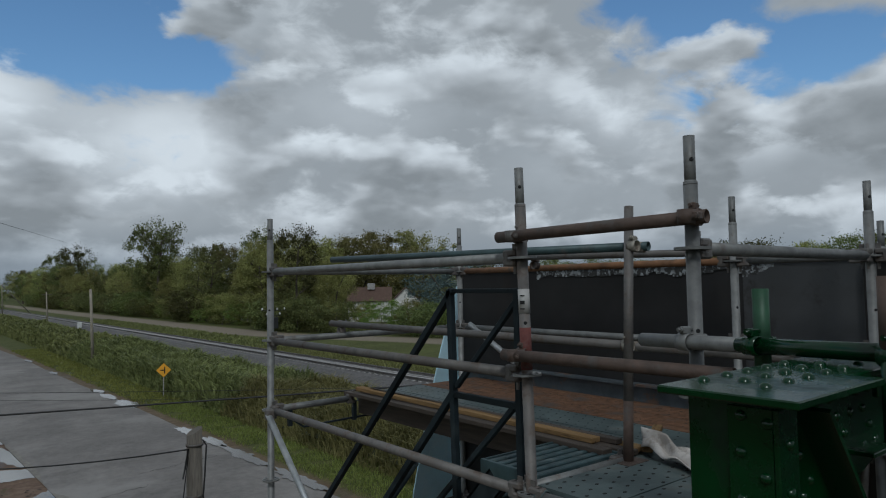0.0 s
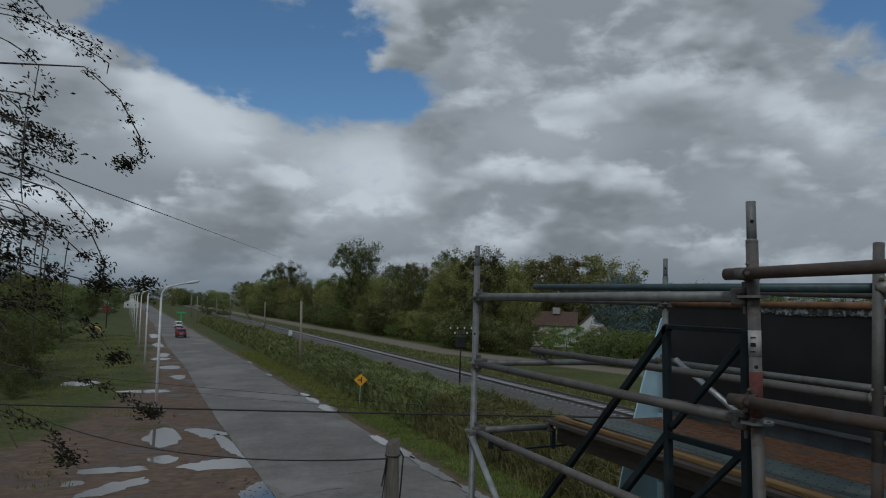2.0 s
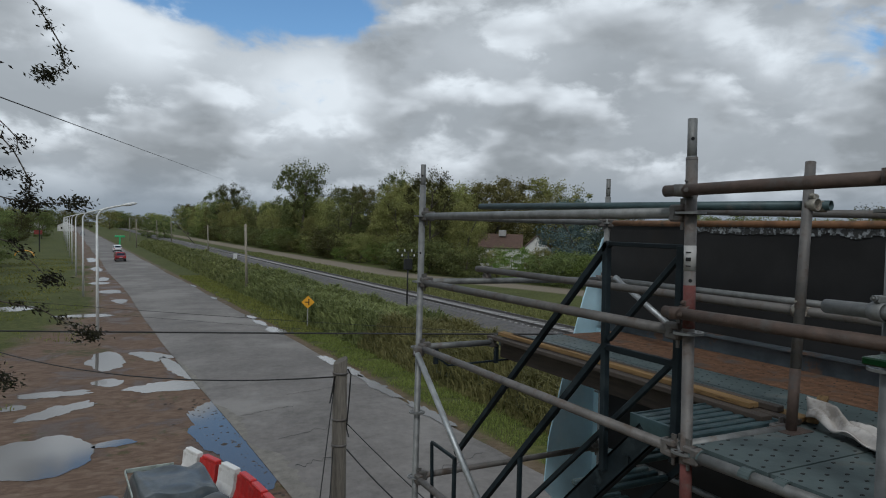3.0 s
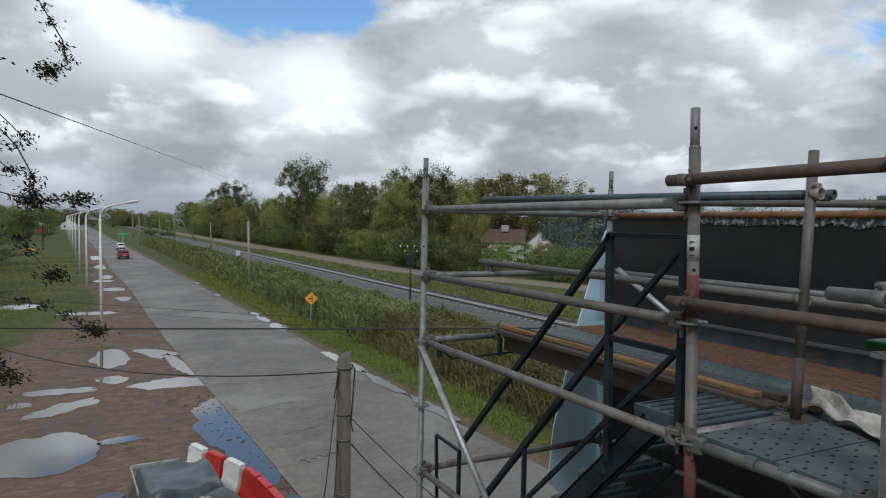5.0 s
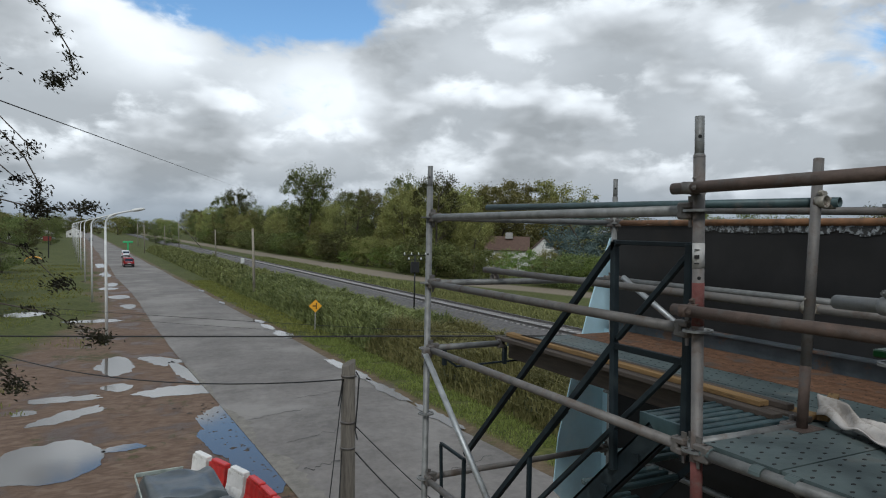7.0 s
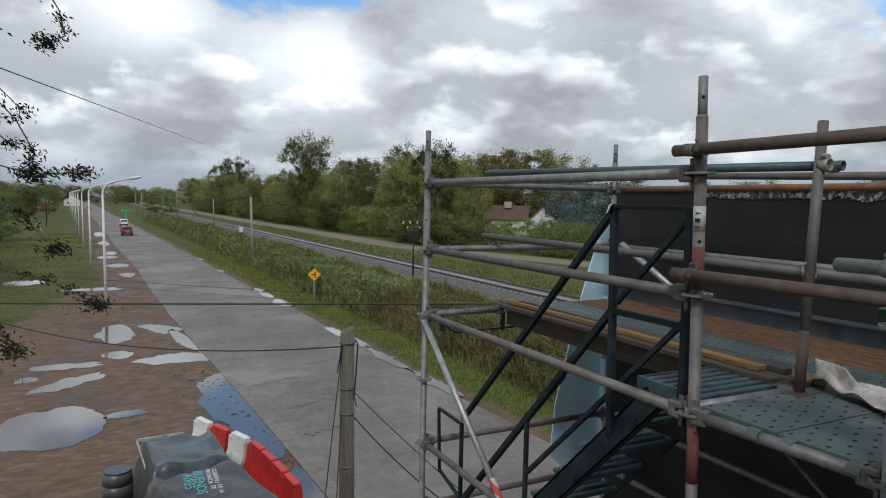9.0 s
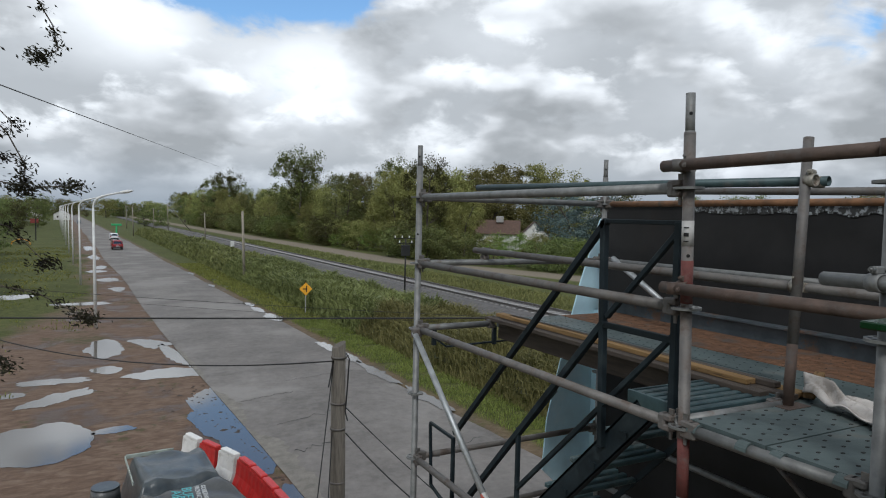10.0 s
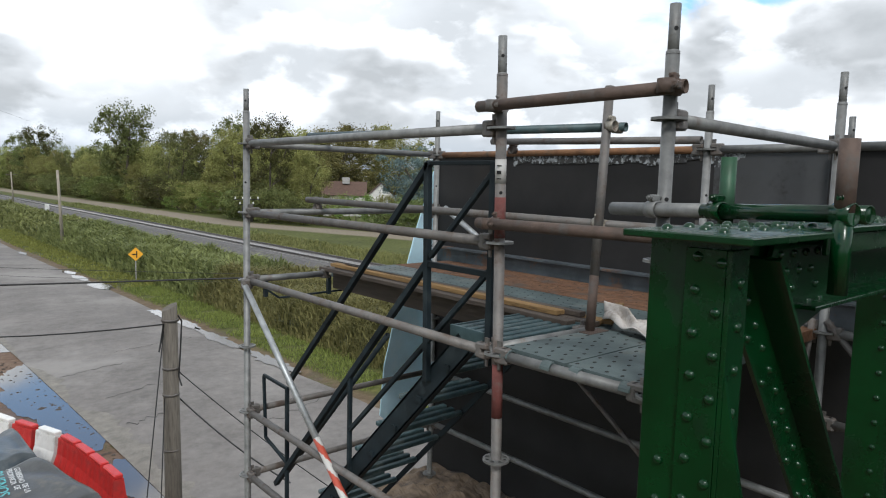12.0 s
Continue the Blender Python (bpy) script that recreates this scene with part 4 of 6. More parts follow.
# ---- decks ----
def deck_panel(x0, x1, y0, y1, z, mat, label, hooks_x=None, along="x"):
    """A perforated steel deck board with turned-down edges."""
    t = thing("scaffold_deck", (x0, y0, z), label, "scaffold deck", "deck boards")
    bm = bmesh.new()
    w, l = x1 - x0, y1 - y0
    box(bm, (0, 0, -0.006), (w, l, 0), 0.0)
    for a, b in (((0, 0, -0.06), (w, 0.004, -0.006)), ((0, l - 0.004, -0.06), (w, l, -0.006)), ((0, 0.004, -0.06), (0.004, l - 0.004, -0.006)), ((w - 0.004, 0.004, -0.06), (w, l - 0.004, -0.006))):
        lip = bmesh.new()
        box(lip, a, b)
        part("edge_lip", lip, mat, t)
    part("panel", bm, mat, t)
    bm = bmesh.new()
    hole = 0.009 if hooks_x is not None else 0.0065
    nx, ny = max(2, round(w / 0.075)), max(2, round(l / 0.075))
    for i in range(nx):
        for j in range(ny):
            if mat is DECK_RUST and noise.noise((i * 0.9, j * 0.35, x0 * 9)) > -0.08:
                continue
            px = (i + 0.5) * w / nx
            py = (j + (0.3 if i % 2 else 0.7)) * l / ny
            bmesh.ops.create_cone(bm, cap_ends=True, segments=8, radius1=hole, radius2=hole, depth=0.001, matrix=Matrix.Translation((px, py, 0.0008)) @ Matrix.Diagonal((1.2, 0.8, 1, 1)))
    tagged(part("perforation", bm, HOLE, t), kind="stuff")
    if hooks_x is not None:
        for yy in (0.06, l - 0.06):
            bm = bmesh.new()
            n = 10
            c = Vector((hooks_x - x0, yy, -0.03))
            rows = []
            for k in range(n + 1):
                a = math.pi * (1.25 * k / n - 0.25)
                rows.append([bm.verts.new(c + Vector((math.cos(a) * q, dy, math.sin(a) * q))) for q, dy in ((R + 0.001, -0.024), (R + 0.008, -0.024), (R + 0.008, 0.024), (R + 0.001, 0.024))])
            for p, q in zip(rows, rows[1:]):
                for k in range(4):
                    bm.faces.new((p[k], p[(k + 1) % 4], q[(k + 1) % 4], q[k]))
            bm.faces.new(rows[0])
            bm.faces.new(list(reversed(rows[-1])))
            part("hook", bm, DECK, t)
    return t


DK = "grey perforated steel scaffold deck board hooked over the tube"
deck_panel(0.045, 0.735, -0.375, -0.02, 6.13, DECK, DK, 0.012)
deck_panel(0.045, 0.735, -0.745, -0.385, 6.13, DECK, DK, 0.03)
FD = "grey perforated steel deck board strewn with mud and rust"
for x0, x1, m in ((0.78, 1.10, DECK), (1.11, 1.43, DECK), (1.44, 1.76, DECK_RUST), (1.77, 2.06, DECK_RUST)):
    deck_panel(x0, x1, -0.70, 2.66, 6.115, m, FD)
beam = thing("deck_edge_beam", (0.755, -0.7, 5.97), "dark weathered timber edge beam beneath the deck", "beam")
bm = bmesh.new()
box(bm, (0, 0, 0), (0.045, 3.3, 0.135), 0.006)
part("beam", bm, DARK_WOOD, beam)
for x, y0, y1, z, tw, hw, tone in ((0.685, 0.10, 2.64, 6.137, 0.0, 0.036, 1), (0.765, 0.0, 2.50, 6.137, 0.8, 0.034, 1), (0.85, 0.02, 2.56, 6.137, 1.4, 0.042, 0), (0.745, 0.22, 2.60, 6.166, -0.5, 0.034, 0), (0.81, 0.12, 2.45, 6.166, 0.6, 0.026, 1)):
    p = thing("timber_plank", (x, y0, z), "weathered yellow timber plank lying on the deck edge" if tone == 0 else "dark brown weathered plank among yellow planks on the deck", "plank", "timber planks", turn=tw)
    bm = bmesh.new()
    box(bm, (-hw, 0, -0.015), (hw, y1 - y0, 0.013), 0.003)
    part("board", bm, DARK_WOOD if tone else WOOD, p)
p = thing("timber_plank", (0.80, -0.02, 6.15), "short brown timber offcut on the deck", "plank", "timber planks", turn=-62)
bm = bmesh.new()
box(bm, (0, 0, -0.012), (0.05, 0.55, 0.016), 0.003)
part("board", bm, WOOD, p)
lat = thing("lattice_ledger", (0, 2.57, 6.1), "dark steel lattice bracket beneath the deck end", "scaffold bracket")
for a, b in (((0.15, 0, -0.02), (0.15, 0, -0.14)), ((0.70, 0, -0.02), (0.70, 0, -0.17)), ((1.20, 0, -0.02), (1.20, 0, -0.14)), ((0.12, 0, -0.06), (0.26, 0, -0.16)), ((0.26, 0, -0.16), (1.5, 0.02, -0.14))):
    bm = bmesh.new()
    bar(bm, a, b, 0.03 if abs(a[0] - b[0]) < 0.1 else 0.014, 0.03 if abs(a[0] - b[0]) < 0.1 else 0.014, up=(0, 1, 0))
    part("lattice_bar", bm, BLUE_STEEL, lat)

# ---- cloth on the deck ----
cloth = thing("cloth", (0.72, -0.42, 6.14), "crumpled dirty white cloth lying on the deck", "cloth")
verts, faces = [], []
nu, nv = 44, 26
for i in range(nu):
    for j in range(nv):
        u, v = i / (nu - 1), j / (nv - 1)
        wd = 0.07 + 0.34 * min(1.0, 1.9 * u ** 1.3) * (1 - 0.15 * u)
        px = 0.11 - 0.20 * u + (v - 0.5) * wd * 0.85 + 0.03 * noise.noise((u * 3, v * 2, 4))
        py = 0.42 - 0.66 * u + (v - 0.5) * wd * 0.5 + 0.04 * noise.noise((u * 3, v * 3, 8))
        fold = 0.085 * (1 - u) ** 1.5 * math.exp(-((v - 0.5) / 0.35) ** 2) + 0.022 * math.sin(v * 13 + u * 6 + 3 * noise.noise((u * 2, v, 1))) + 0.035 * noise.noise((u * 6, v * 4, 0))
        verts.append((px, py, 0.012 + max(0, fold)))
for i in range(nu - 1):
    for j in range(nv - 1):
        faces.append((i * nv + j, i * nv + j + 1, (i + 1) * nv + j + 1, (i + 1) * nv + j))
c = sheet("fabric", verts, faces, CLOTH, cloth, True)
mod = c.modifiers.new("thick", "SOLIDIFY")
mod.thickness = 0.004

# ---- stair ----
stair = thing("scaffold_stair", (0, 0, 0), "dark blue-green steel scaffold stair with slatted treads", "stair")
NEAR, FAR = 0.135, 0.70
SLOPE = Vector((0, 1, -1.03)).normalized()
for x in (NEAR, FAR):
    bm = bmesh.new()
    a = Vector((x, 0.33, 6.06))
    b = a + SLOPE * 3.1
    dp = 0.12 if x == NEAR else 0.035
    if x == FAR:
        a, b = a - Vector((0, 0, 0.03)), b - Vector((0, 0, 0.03))
    bar(bm, a, b, 0.012, dp, up=(0, 0, 1))
    part("stringer", bm, BLUE_STEEL, stair)
    for q in (0.056, -0.056) if x == NEAR else ():
        nrm = Vector((0, 1.03, 1)).normalized()
        bm = bmesh.new()
        bar(bm, a + nrm * q + Vector((0.014 if x == NEAR else -0.014, 0, 0)), b + nrm * q + Vector((0.014 if x == NEAR else -0.014, 0, 0)), 0.04, 0.012)
        part("stringer_flange", bm, BLUE_STEEL, stair)
for k in range(1, 10):
    y, z = 0.345 + 0.222 * k, 6.105 - 0.228 * k
    for s in range(3):
        bm = bmesh.new()
        box(bm, (NEAR + 0.012, y + 0.075 * s - 0.09, z - 0.028), (FAR - 0.012, y + 0.075 * s - 0.052, z), 0.005)
        part("tread_bar", bm, TREAD, stair)
    bm = bmesh.new()
    bar(bm, (NEAR - 0.004, y - 0.14, z + 0.03), (NEAR - 0.004, y - 0.10, z + 0.03), 0.03, 0.03)
    part("tread_bracket", bm, BLUE_STEEL, stair)
plat = thing("stair_platform", (0, 0, 6.125), "slatted blue-green steel platform at the stair head", "platform")
for s in range(6):
    bm = bmesh.new()
    y = 0.075 + s * 0.063
    box(bm, (0.15, y, -0.03), (0.715, y + 0.038, 0.004), 0.005)
    part("slat", bm, TREAD, plat)
for lo, hi in (((0.13, 0.06, -0.09), (0.148, 0.44, 0.012)), ((0.717, 0.06, -0.09), (0.733, 0.44, 0.012)), ((0.148, 0.43, -0.09), (0.717, 0.442, 0.010))):
    bm = bmesh.new()
    box(bm, lo, hi, 0.002)
    part("rim", bm, TREAD, plat)
guard = thing("stair_guardrail", (0, 0, 0), "dark blue-green steel stair guard rail with diagonal rails", "guard rail")
GX = 0.115
bars = [
    ("post", (0.63, 6.96), (0.60, 5.80), 0.034), ("post", (0.14, 6.96), (0.14, 5.99), 0.036),
    ("rail", (0.61, 6.955), (0.14, 6.955), 0.022), ("rail", (0.60, 6.43), (0.14, 6.43), 0.03),
    ("handrail", (0.61, 6.96), (2.14, 5.40), 0.034), ("rail", (0.60, 6.45), (2.33, 4.58), 0.036),
    ("brace", (0.14, 6.92), (0.59, 6.47), 0.026), ("brace", (0.14, 6.46), (1.34, 5.30), 0.026),
    ("post", (1.34, 5.68), (1.34, 5.0), 0.026), ("post", (2.16, 5.36), (2.16, 4.3), 0.026),
    ("loop", (2.15, 5.355), (2.53, 5.365), 0.022), ("loop", (2.53, 5.36), (2.50, 4.88), 0.022), ("loop", (2.50, 4.885), (2.16, 4.80), 0.022),
]
for n, a, b, w in bars:
    bm = bmesh.new()
    bar(bm, (GX, *a), (GX, *b), w, w, up=(1, 0, 0), bevel=0.003)
    part(n, bm, BLUE_STEEL, guard)
# ---- bridge girder ----
girder = thing("plate_girder", (2.12, 0, 0), "deep dark primed steel plate girder beside the deck", "girder")
bm = bmesh.new()
box(bm, (0, -9.0, 4.0), (0.02, 2.9, 7.10), 0.0)
part("web", bm, GIRDER, girder)
bm = bmesh.new()
box(bm, (-0.03, -9.0, 7.10), (0.16, 2.93, 7.125), 0.004)
part("top_flange", bm, GIRDER, girder)
bm = bmesh.new()
box(bm, (-0.085, -9.0, 6.225), (-0.002, 2.88, 6.245), 0.003)
part("ledge", bm, FLANGE, girder, "grey-blue painted ledge")
bm = bmesh.new()
box(bm, (-0.016, -9.0, 6.05), (-0.002, 2.88, 6.223), 0.0)
part("ledge_angle", bm, FLANGE, girder)
for y in (-0.62, -2.6, -4.6):
    bm = bmesh.new()
    box(bm, (-0.05, y - 0.012, 6.247), (-0.002, y + 0.012, 7.09), 0.002)
    part("stiffener", bm, GIRDER, girder)
bm = bmesh.new()
box(bm, (-0.02, 2.902, 4.0), (0.16, 2.925, 7.09), 0.003)
part("end_plate", bm, GIRDER, girder)
GREY_WEB = material("grey_primer_coat", (0.050, 0.052, 0.054), 0.6, 0.0, spots=(0.035, 0.034, 0.034), scale=1.5, amount=0.3, spot_scale=2.0, bump=0.05)
bm = bmesh.new()
box(bm, (-0.006, -0.60, 6.25), (-0.0015, 0.10, 7.09))
part("web_panel", bm, GREY_WEB, girder, "grey primed web panel")
FLAKE = material("flaking_grey_mortar", (0.30, 0.32, 0.33), 0.9, spots=(0.045, 0.045, 0.045), scale=30, amount=0.5, spot_scale=26, spot_lo=0.44, spot_hi=0.52, bump=0.6)
bm = bmesh.new()
n = 60
for i in range(n):
    y = 1.9 - i * 2.0 / n
    hgt = 0.062 + 0.045 * noise.noise((y * 6, 0, 0)) + 0.02 * noise.noise((y * 25, 1, 0))
    box(bm, (-0.007, y - 2.0 / n, 7.095 - max(0.01, hgt)), (-0.0015, y, 7.096))
tagged(part("mortar_crust", bm, FLAKE, girder, "flaking grey mortar crust"), kind="stuff")

gusset = thing("end_bracket", (2.01, 2.96, 0), "tapered pale blue painted steel plate at the girder end", "steel plate")
bm = bmesh.new()
plate(bm, [(0.20, 0, 7.02), (0.10, 0, 6.96), (-0.11, 0, 6.38), (-0.21, 0, 6.05), (-0.31, 0, 5.69), (-0.46, 0, 5.1), (-0.50, 0, 4.62), (-0.34, 0, 4.47), (0.22, 0, 4.75)], 0.014)
part("plate", bm, BLUE_PLATE, gusset)
bm = bmesh.new()
plate(bm, [(0.05, -0.06, 6.1), (0.07, -0.06, 6.1), (0.07, -0.06, 4.7), (0.05, -0.06, 4.62)], 0.10)
part("rib", bm, BLUE_PLATE, gusset)

pier = thing("bridge_pier", (0, 0, 0), "rough rust-stained pier top beneath the girder end", "bridge pier")
PIER = material("rust_stained_debris", (0.15, 0.11, 0.075), 0.9, spots=(0.06, 0.05, 0.045), scale=6, amount=0.5, spot_scale=4, bump=0.5, bscale=18)
verts, faces = [], []
nx, ny = 40, 60
for i in range(nx):
    for j in range(ny):
        x, y = 1.05 + 1.06 * i / (nx - 1), -0.5 + 3.3 * j / (ny - 1)
        e = 0.12 * noise.noise((y * 3, 5, 0))
        z = 4.06 + 0.05 * noise.noise((x * 4, y * 4, 0)) + 0.03 * noise.noise((x * 14, y * 14, 3))
        verts.append((x + (e if i == 0 else 0), y, z))
for i in range(nx - 1):
    for j in range(ny - 1):
        faces.append((i * ny + j, (i + 1) * ny + j, (i + 1) * ny + j + 1, i * ny + j + 1))
sheet("debris_top", verts, faces, PIER, pier)
bm = bmesh.new()
box(bm, (1.1, -8.0, -0.2), (3.2, 2.75, 3.98), 0.03)
part("pier_body", bm, PIER, pier)

# ---- green riveted frame ----
FX, FY = -0.774, -1.313
gf = thing("riveted_frame", (FX, FY, 0), "glossy dark green riveted steel bridge frame", "bridge frame")
bm = bmesh.new()
r0 = bmesh.ops.create_uvsphere(bm, u_segments=10, v_segments=6, radius=0.0125)
bmesh.ops.delete(bm, geom=[v for v in bm.verts if v.co.z < -0.001], context="VERTS")
for v in bm.verts:
    v.co.z *= 0.8
rivet_mesh = mesh_of("rivet", bm, GREEN, True)


def rivet(parent, p, n, k=1.0):
    part("rivet", rivet_mesh, None, parent, at=Matrix.Translation(p) @ Vector(n).to_track_quat("Z", "Y").to_matrix().to_4x4() @ Matrix.Diagonal((k, k, k, 1)))


bm = bmesh.new()
box(bm, (0, -0.15, 6.748), (0.44, 0.15, 6.765), 0.003)
box(bm, (0.442, -0.085, 6.748), (3.2, 0.15, 6.765), 0.003)
cap = part("top_plate", bm, GREEN, gf)
rr = np.random.default_rng(3)
for i in range(5):
    for j, yy in enumerate((-0.05, 0.02, 0.09)):
        rivet(cap, (0.13 + i * 0.10 + 0.04 * (j % 2) + rr.uniform(-0.006, 0.006), yy + 0.02, 6.765), (0, 0, 1), rr.uniform(1.05, 1.3))
for i in range(16):
    for yy in (-0.02, 0.085):
        rivet(cap, (0.66 + i * 0.14 + (0.07 if yy > 0 else 0), yy, 6.765), (0, 0, 1), rr.uniform(1.05, 1.25))
bm = bmesh.new()
box(bm, (0.086, -0.064, 3.2), (0.10, 0.127, 6.746), 0.002)
box(bm, (0.101, 0.02, 3.2), (0.17, 0.034, 6.746), 0.0)
col = part("post", bm, GREEN, gf)
bm = bmesh.new()
box(bm, (0.074, -0.064, 3.2), (0.0855, 0.030, 6.73), 0.002)
box(bm, (0.074, -0.077, 3.2), (0.16, -0.065, 6.73), 0.002)
ang = part("corner_angle", bm, GREEN, gf)
for k in range(16):
    z = 6.635 - 0.098 * k
    rivet(ang, (0.074, 0.002, z), (-1, 0, 0))
    rivet(ang, (0.074, -0.048, z - 0.045), (-1, 0, 0))
    rivet(ang, (0.12, -0.077, z + 0.02), (0, -1, 0))
    if k > 2:
        rivet(col, (0.086, 0.075, z - 0.13), (-1, 0, 0))
rivet(ang, (0.074, 0.0, 6.71), (-1, 0, 0))
rivet(ang, (0.074, -0.055, 6.70), (-1, 0, 0))
bm = bmesh.new()
plate(bm, [(0.08, -0.078, 6.45), (0.08, -0.135, 6.18), (0.08, -0.17, 5.6), (0.08, -0.078, 5.6)], 0.012)
part("foot_gusset", bm, GREEN, gf)
# top chord with its gusset
bm = bmesh.new()
box(bm, (0.20, 0.022, 6.535), (3.2, 0.034, 6.746), 0.0)
box(bm, (0.62, -0.06, 6.535), (3.2, 0.021, 6.547), 0.002)
box(bm, (0.62, -0.075, 6.69), (3.2, -0.062, 6.746), 0.002)
part("chord", bm, GREEN, gf)
bm = bmesh.new()
plate(bm, [(0.47, 0.005, 6.72), (0.44, 0.005, 6.66), (0.44, 0.005, 6.54), (0.56, 0.005, 6.45), (0.72, 0.005, 6.48), (0.98, 0.005, 6.545), (0.98, 0.005, 6.72)], 0.012)
gp = part("gusset_plate", bm, GREEN, gf)
for i in range(4):
    for j in range(4):
        if (i + j) % 5 != 4:
            rivet(gp, (0.51 + i * 0.085 + 0.04 * (j % 2), -0.001, 6.69 - 0.048 * j), (0, -1, 0))
# diagonal: an angle with its rivets
a, b = Vector((0.27, 0.005, 6.66)), Vector((1.13, 0.005, 5.55))
d = (b - a).normalized()
nrm = Vector((d.z, 0, -d.x)) * -1
bm = bmesh.new()
bar(bm, a, b, 0.13, 0.012, up=(0, -1, 0))
dg = part("diagonal", bm, GREEN, gf)
bm = bmesh.new()
bar(bm, a + nrm * 0.06 + Vector((0, -0.045, 0)), b + nrm * 0.06 + Vector((0, -0.045, 0)), 0.012, 0.08, up=(0, -1, 0))
part("diagonal_leg", bm, GREEN, gf)
for k in range(14):
    rivet(dg, a + d * (0.10 + 0.085 * k) + nrm * 0.005 + Vector((0, -0.006, 0)), (0, -1, 0))
    if k % 2:
        rivet(dg, a + d * (0.10 + 0.085 * k) - nrm * 0.045 + Vector((0, -0.006, 0)), (0, -1, 0))
bm = bmesh.new()
box(bm, (1.64, 0.0, 3.2), (1.655, 0.15, 6.534), 0.002)
box(bm, (1.656, 0.0, 3.2), (1.96, 0.014, 6.534), 0.002)
p2 = part("post", bm, GREEN, gf)
for k in range(14):
    z = 6.46 - 0.1 * k
    rivet(p2, (1.64, 0.05, z), (-1, 0, 0))
    rivet(p2, (1.72, 0.0, z - 0.04), (0, -1, 0))
    rivet(p2, (1.84, 0.0, z - 0.02), (0, -1, 0))
# the chord's seat behind the scaffold
bm = bmesh.new()
box(bm, (2.7, -0.15, -0.1), (3.1, 0.15, 6.53), 0.01)
part("rear_post", bm, GREEN, gf)
bm = bmesh.new()
box(bm, (0.0, -0.2, 0.0), (1.8, 0.2, 3.198), 0.02)
part("plinth", bm, PIER, gf, "stained concrete plinth")
# ---- roadside ----
def water_material():
    m = bpy.data.materials.new("muddy_puddle_water")
    m.use_nodes = True
    b = m.node_tree.nodes["Principled BSDF"]
    b.inputs["Base Color"].default_value = (0.075, 0.066, 0.056, 1)
    b.inputs["Roughness"].default_value = 0.06
    b.inputs["IOR"].default_value = 1.9
    return m


WATER = water_material()


def puddle(x, y, rx, ry, turn, seed, rough=0.35, z=0.013):
    n = 180
    verts = [(0, 0, 0)]
    for i in range(n):
        a = 2 * math.pi * i / n
        c, s = math.cos(a), math.sin(a)
        g = 1.0 / min(rx, ry)
        u, v = c * rx * g, s * ry * g
        k = 1 + rough * (0.9 * noise.noise((u * 0.7, v * 0.7, seed)) + 0.45 * noise.noise((u * 2.1, v * 2.1, seed + 9)) + 0.2 * noise.noise((u * 6, v * 6, seed + 5)))
        verts.append((c * rx * k, s * ry * k, 0))
    faces = [(0, 1 + i, 1 + (i + 1) % n) for i in range(n)]
    o = sheet("puddle", verts, faces, WATER)
    o.matrix_basis = pose(x, y, z, 0, 0, turn)
    tagged(o, "shallow rain puddle reflecting the cloudy sky on mud", "puddle", "roadside puddles", "structure")


for i, q in enumerate(((-3.8, 20.4, 1.45, 1.95, 0), (-3.55, 25.5, 1.7, 0.55, 40), (-3.6, 28.3, 1.4, 0.55, 3), (-1.75, 29.6, 0.7, 0.75, 0), (-1.75, 34.8, 0.9, 1.9, 0),
                       (0.6, 28.1, 1.75, 0.95, -8), (1.2, 31.6, 0.40, 2.7, 8), (0.45, 35.2, 0.75, 1.5, 20), (1.7, 20.6, 1.0, 4.9, 3), (-1.66, 20.9, 0.6, 0.35, 0), (-4.9, 26.6, 0.4, 0.4, 0),
                       (-0.5, 61.6, 0.6, 1.6, 0), (-3.0, 52.5, 1.9, 0.9, 0), (-1.66, 86, 0.7, 2.6, 0), (-1.0, 70.4, 1.0, 1.7, 0), (-2.0, 80, 1.0, 1.8, 0), (-3.2, 128, 0.8, 7, 2), (-2.4, 104, 0.7, 5, 2), (-7.9, 58, 1.4, 1.5, 0),
                       (2.2, 13.0, 0.5, 1.2, 3))):
    puddle(*q, seed=i * 3.7, rough=0.8 if i == 7 else (0.3 if i in (0, 8) else 0.45))

for i, (y, off, rx, ry) in enumerate(((41.6, -0.1, 0.5, 1.7), (45.4, -0.1, 0.35, 1.3), (48.3, 0.0, 0.3, 1.0), (31.2, -0.1, 0.3, 1.3), (28.0, 0.0, 0.28, 1.3), (24.8, 0.0, 0.32, 1.9), (20.5, 0.05, 0.3, 1.9), (62.0, 0.0, 0.25, 1.2), (75.0, 0.0, 0.25, 1.5))):
    puddle(road_r(y) + off, y, rx, ry, 2.4, 50 + i * 2.1, 0.5, 0.062)

# cracks and worn patches on the asphalt
CRACK = material("dark_crack_filler", (0.045, 0.043, 0.042), 0.9, scale=8)
PATCH = material("pale_sandy_asphalt", (0.21, 0.195, 0.17), 0.9, scale=3, amount=0.3, grain=0.4)


def strip(name, pts, w, mat, label, cat):
    verts, faces = [], []
    for i, (x, y) in enumerate(pts):
        ww = w * (0.4 + 0.9 * abs(noise.noise((x * 3, y * 3, 1)))) * (0.15 if i in (0, len(pts) - 1) else 1)
        for s in (-1, 1):
            xx, yy = x + s * ww * 0.25, y + s * ww
            a, b = road_l(yy), road_r(yy)
            u = (xx - a) / (b - a)
            verts.append((xx, yy, 0.026 + 0.10 * (1 - (2 * u - 1) ** 2)))
    for i in range(len(pts) - 1):
        faces.append((2 * i, 2 * i + 1, 2 * i + 3, 2 * i + 2))
    tagged(sheet(name, verts, faces, mat), label, cat, kind="structure")


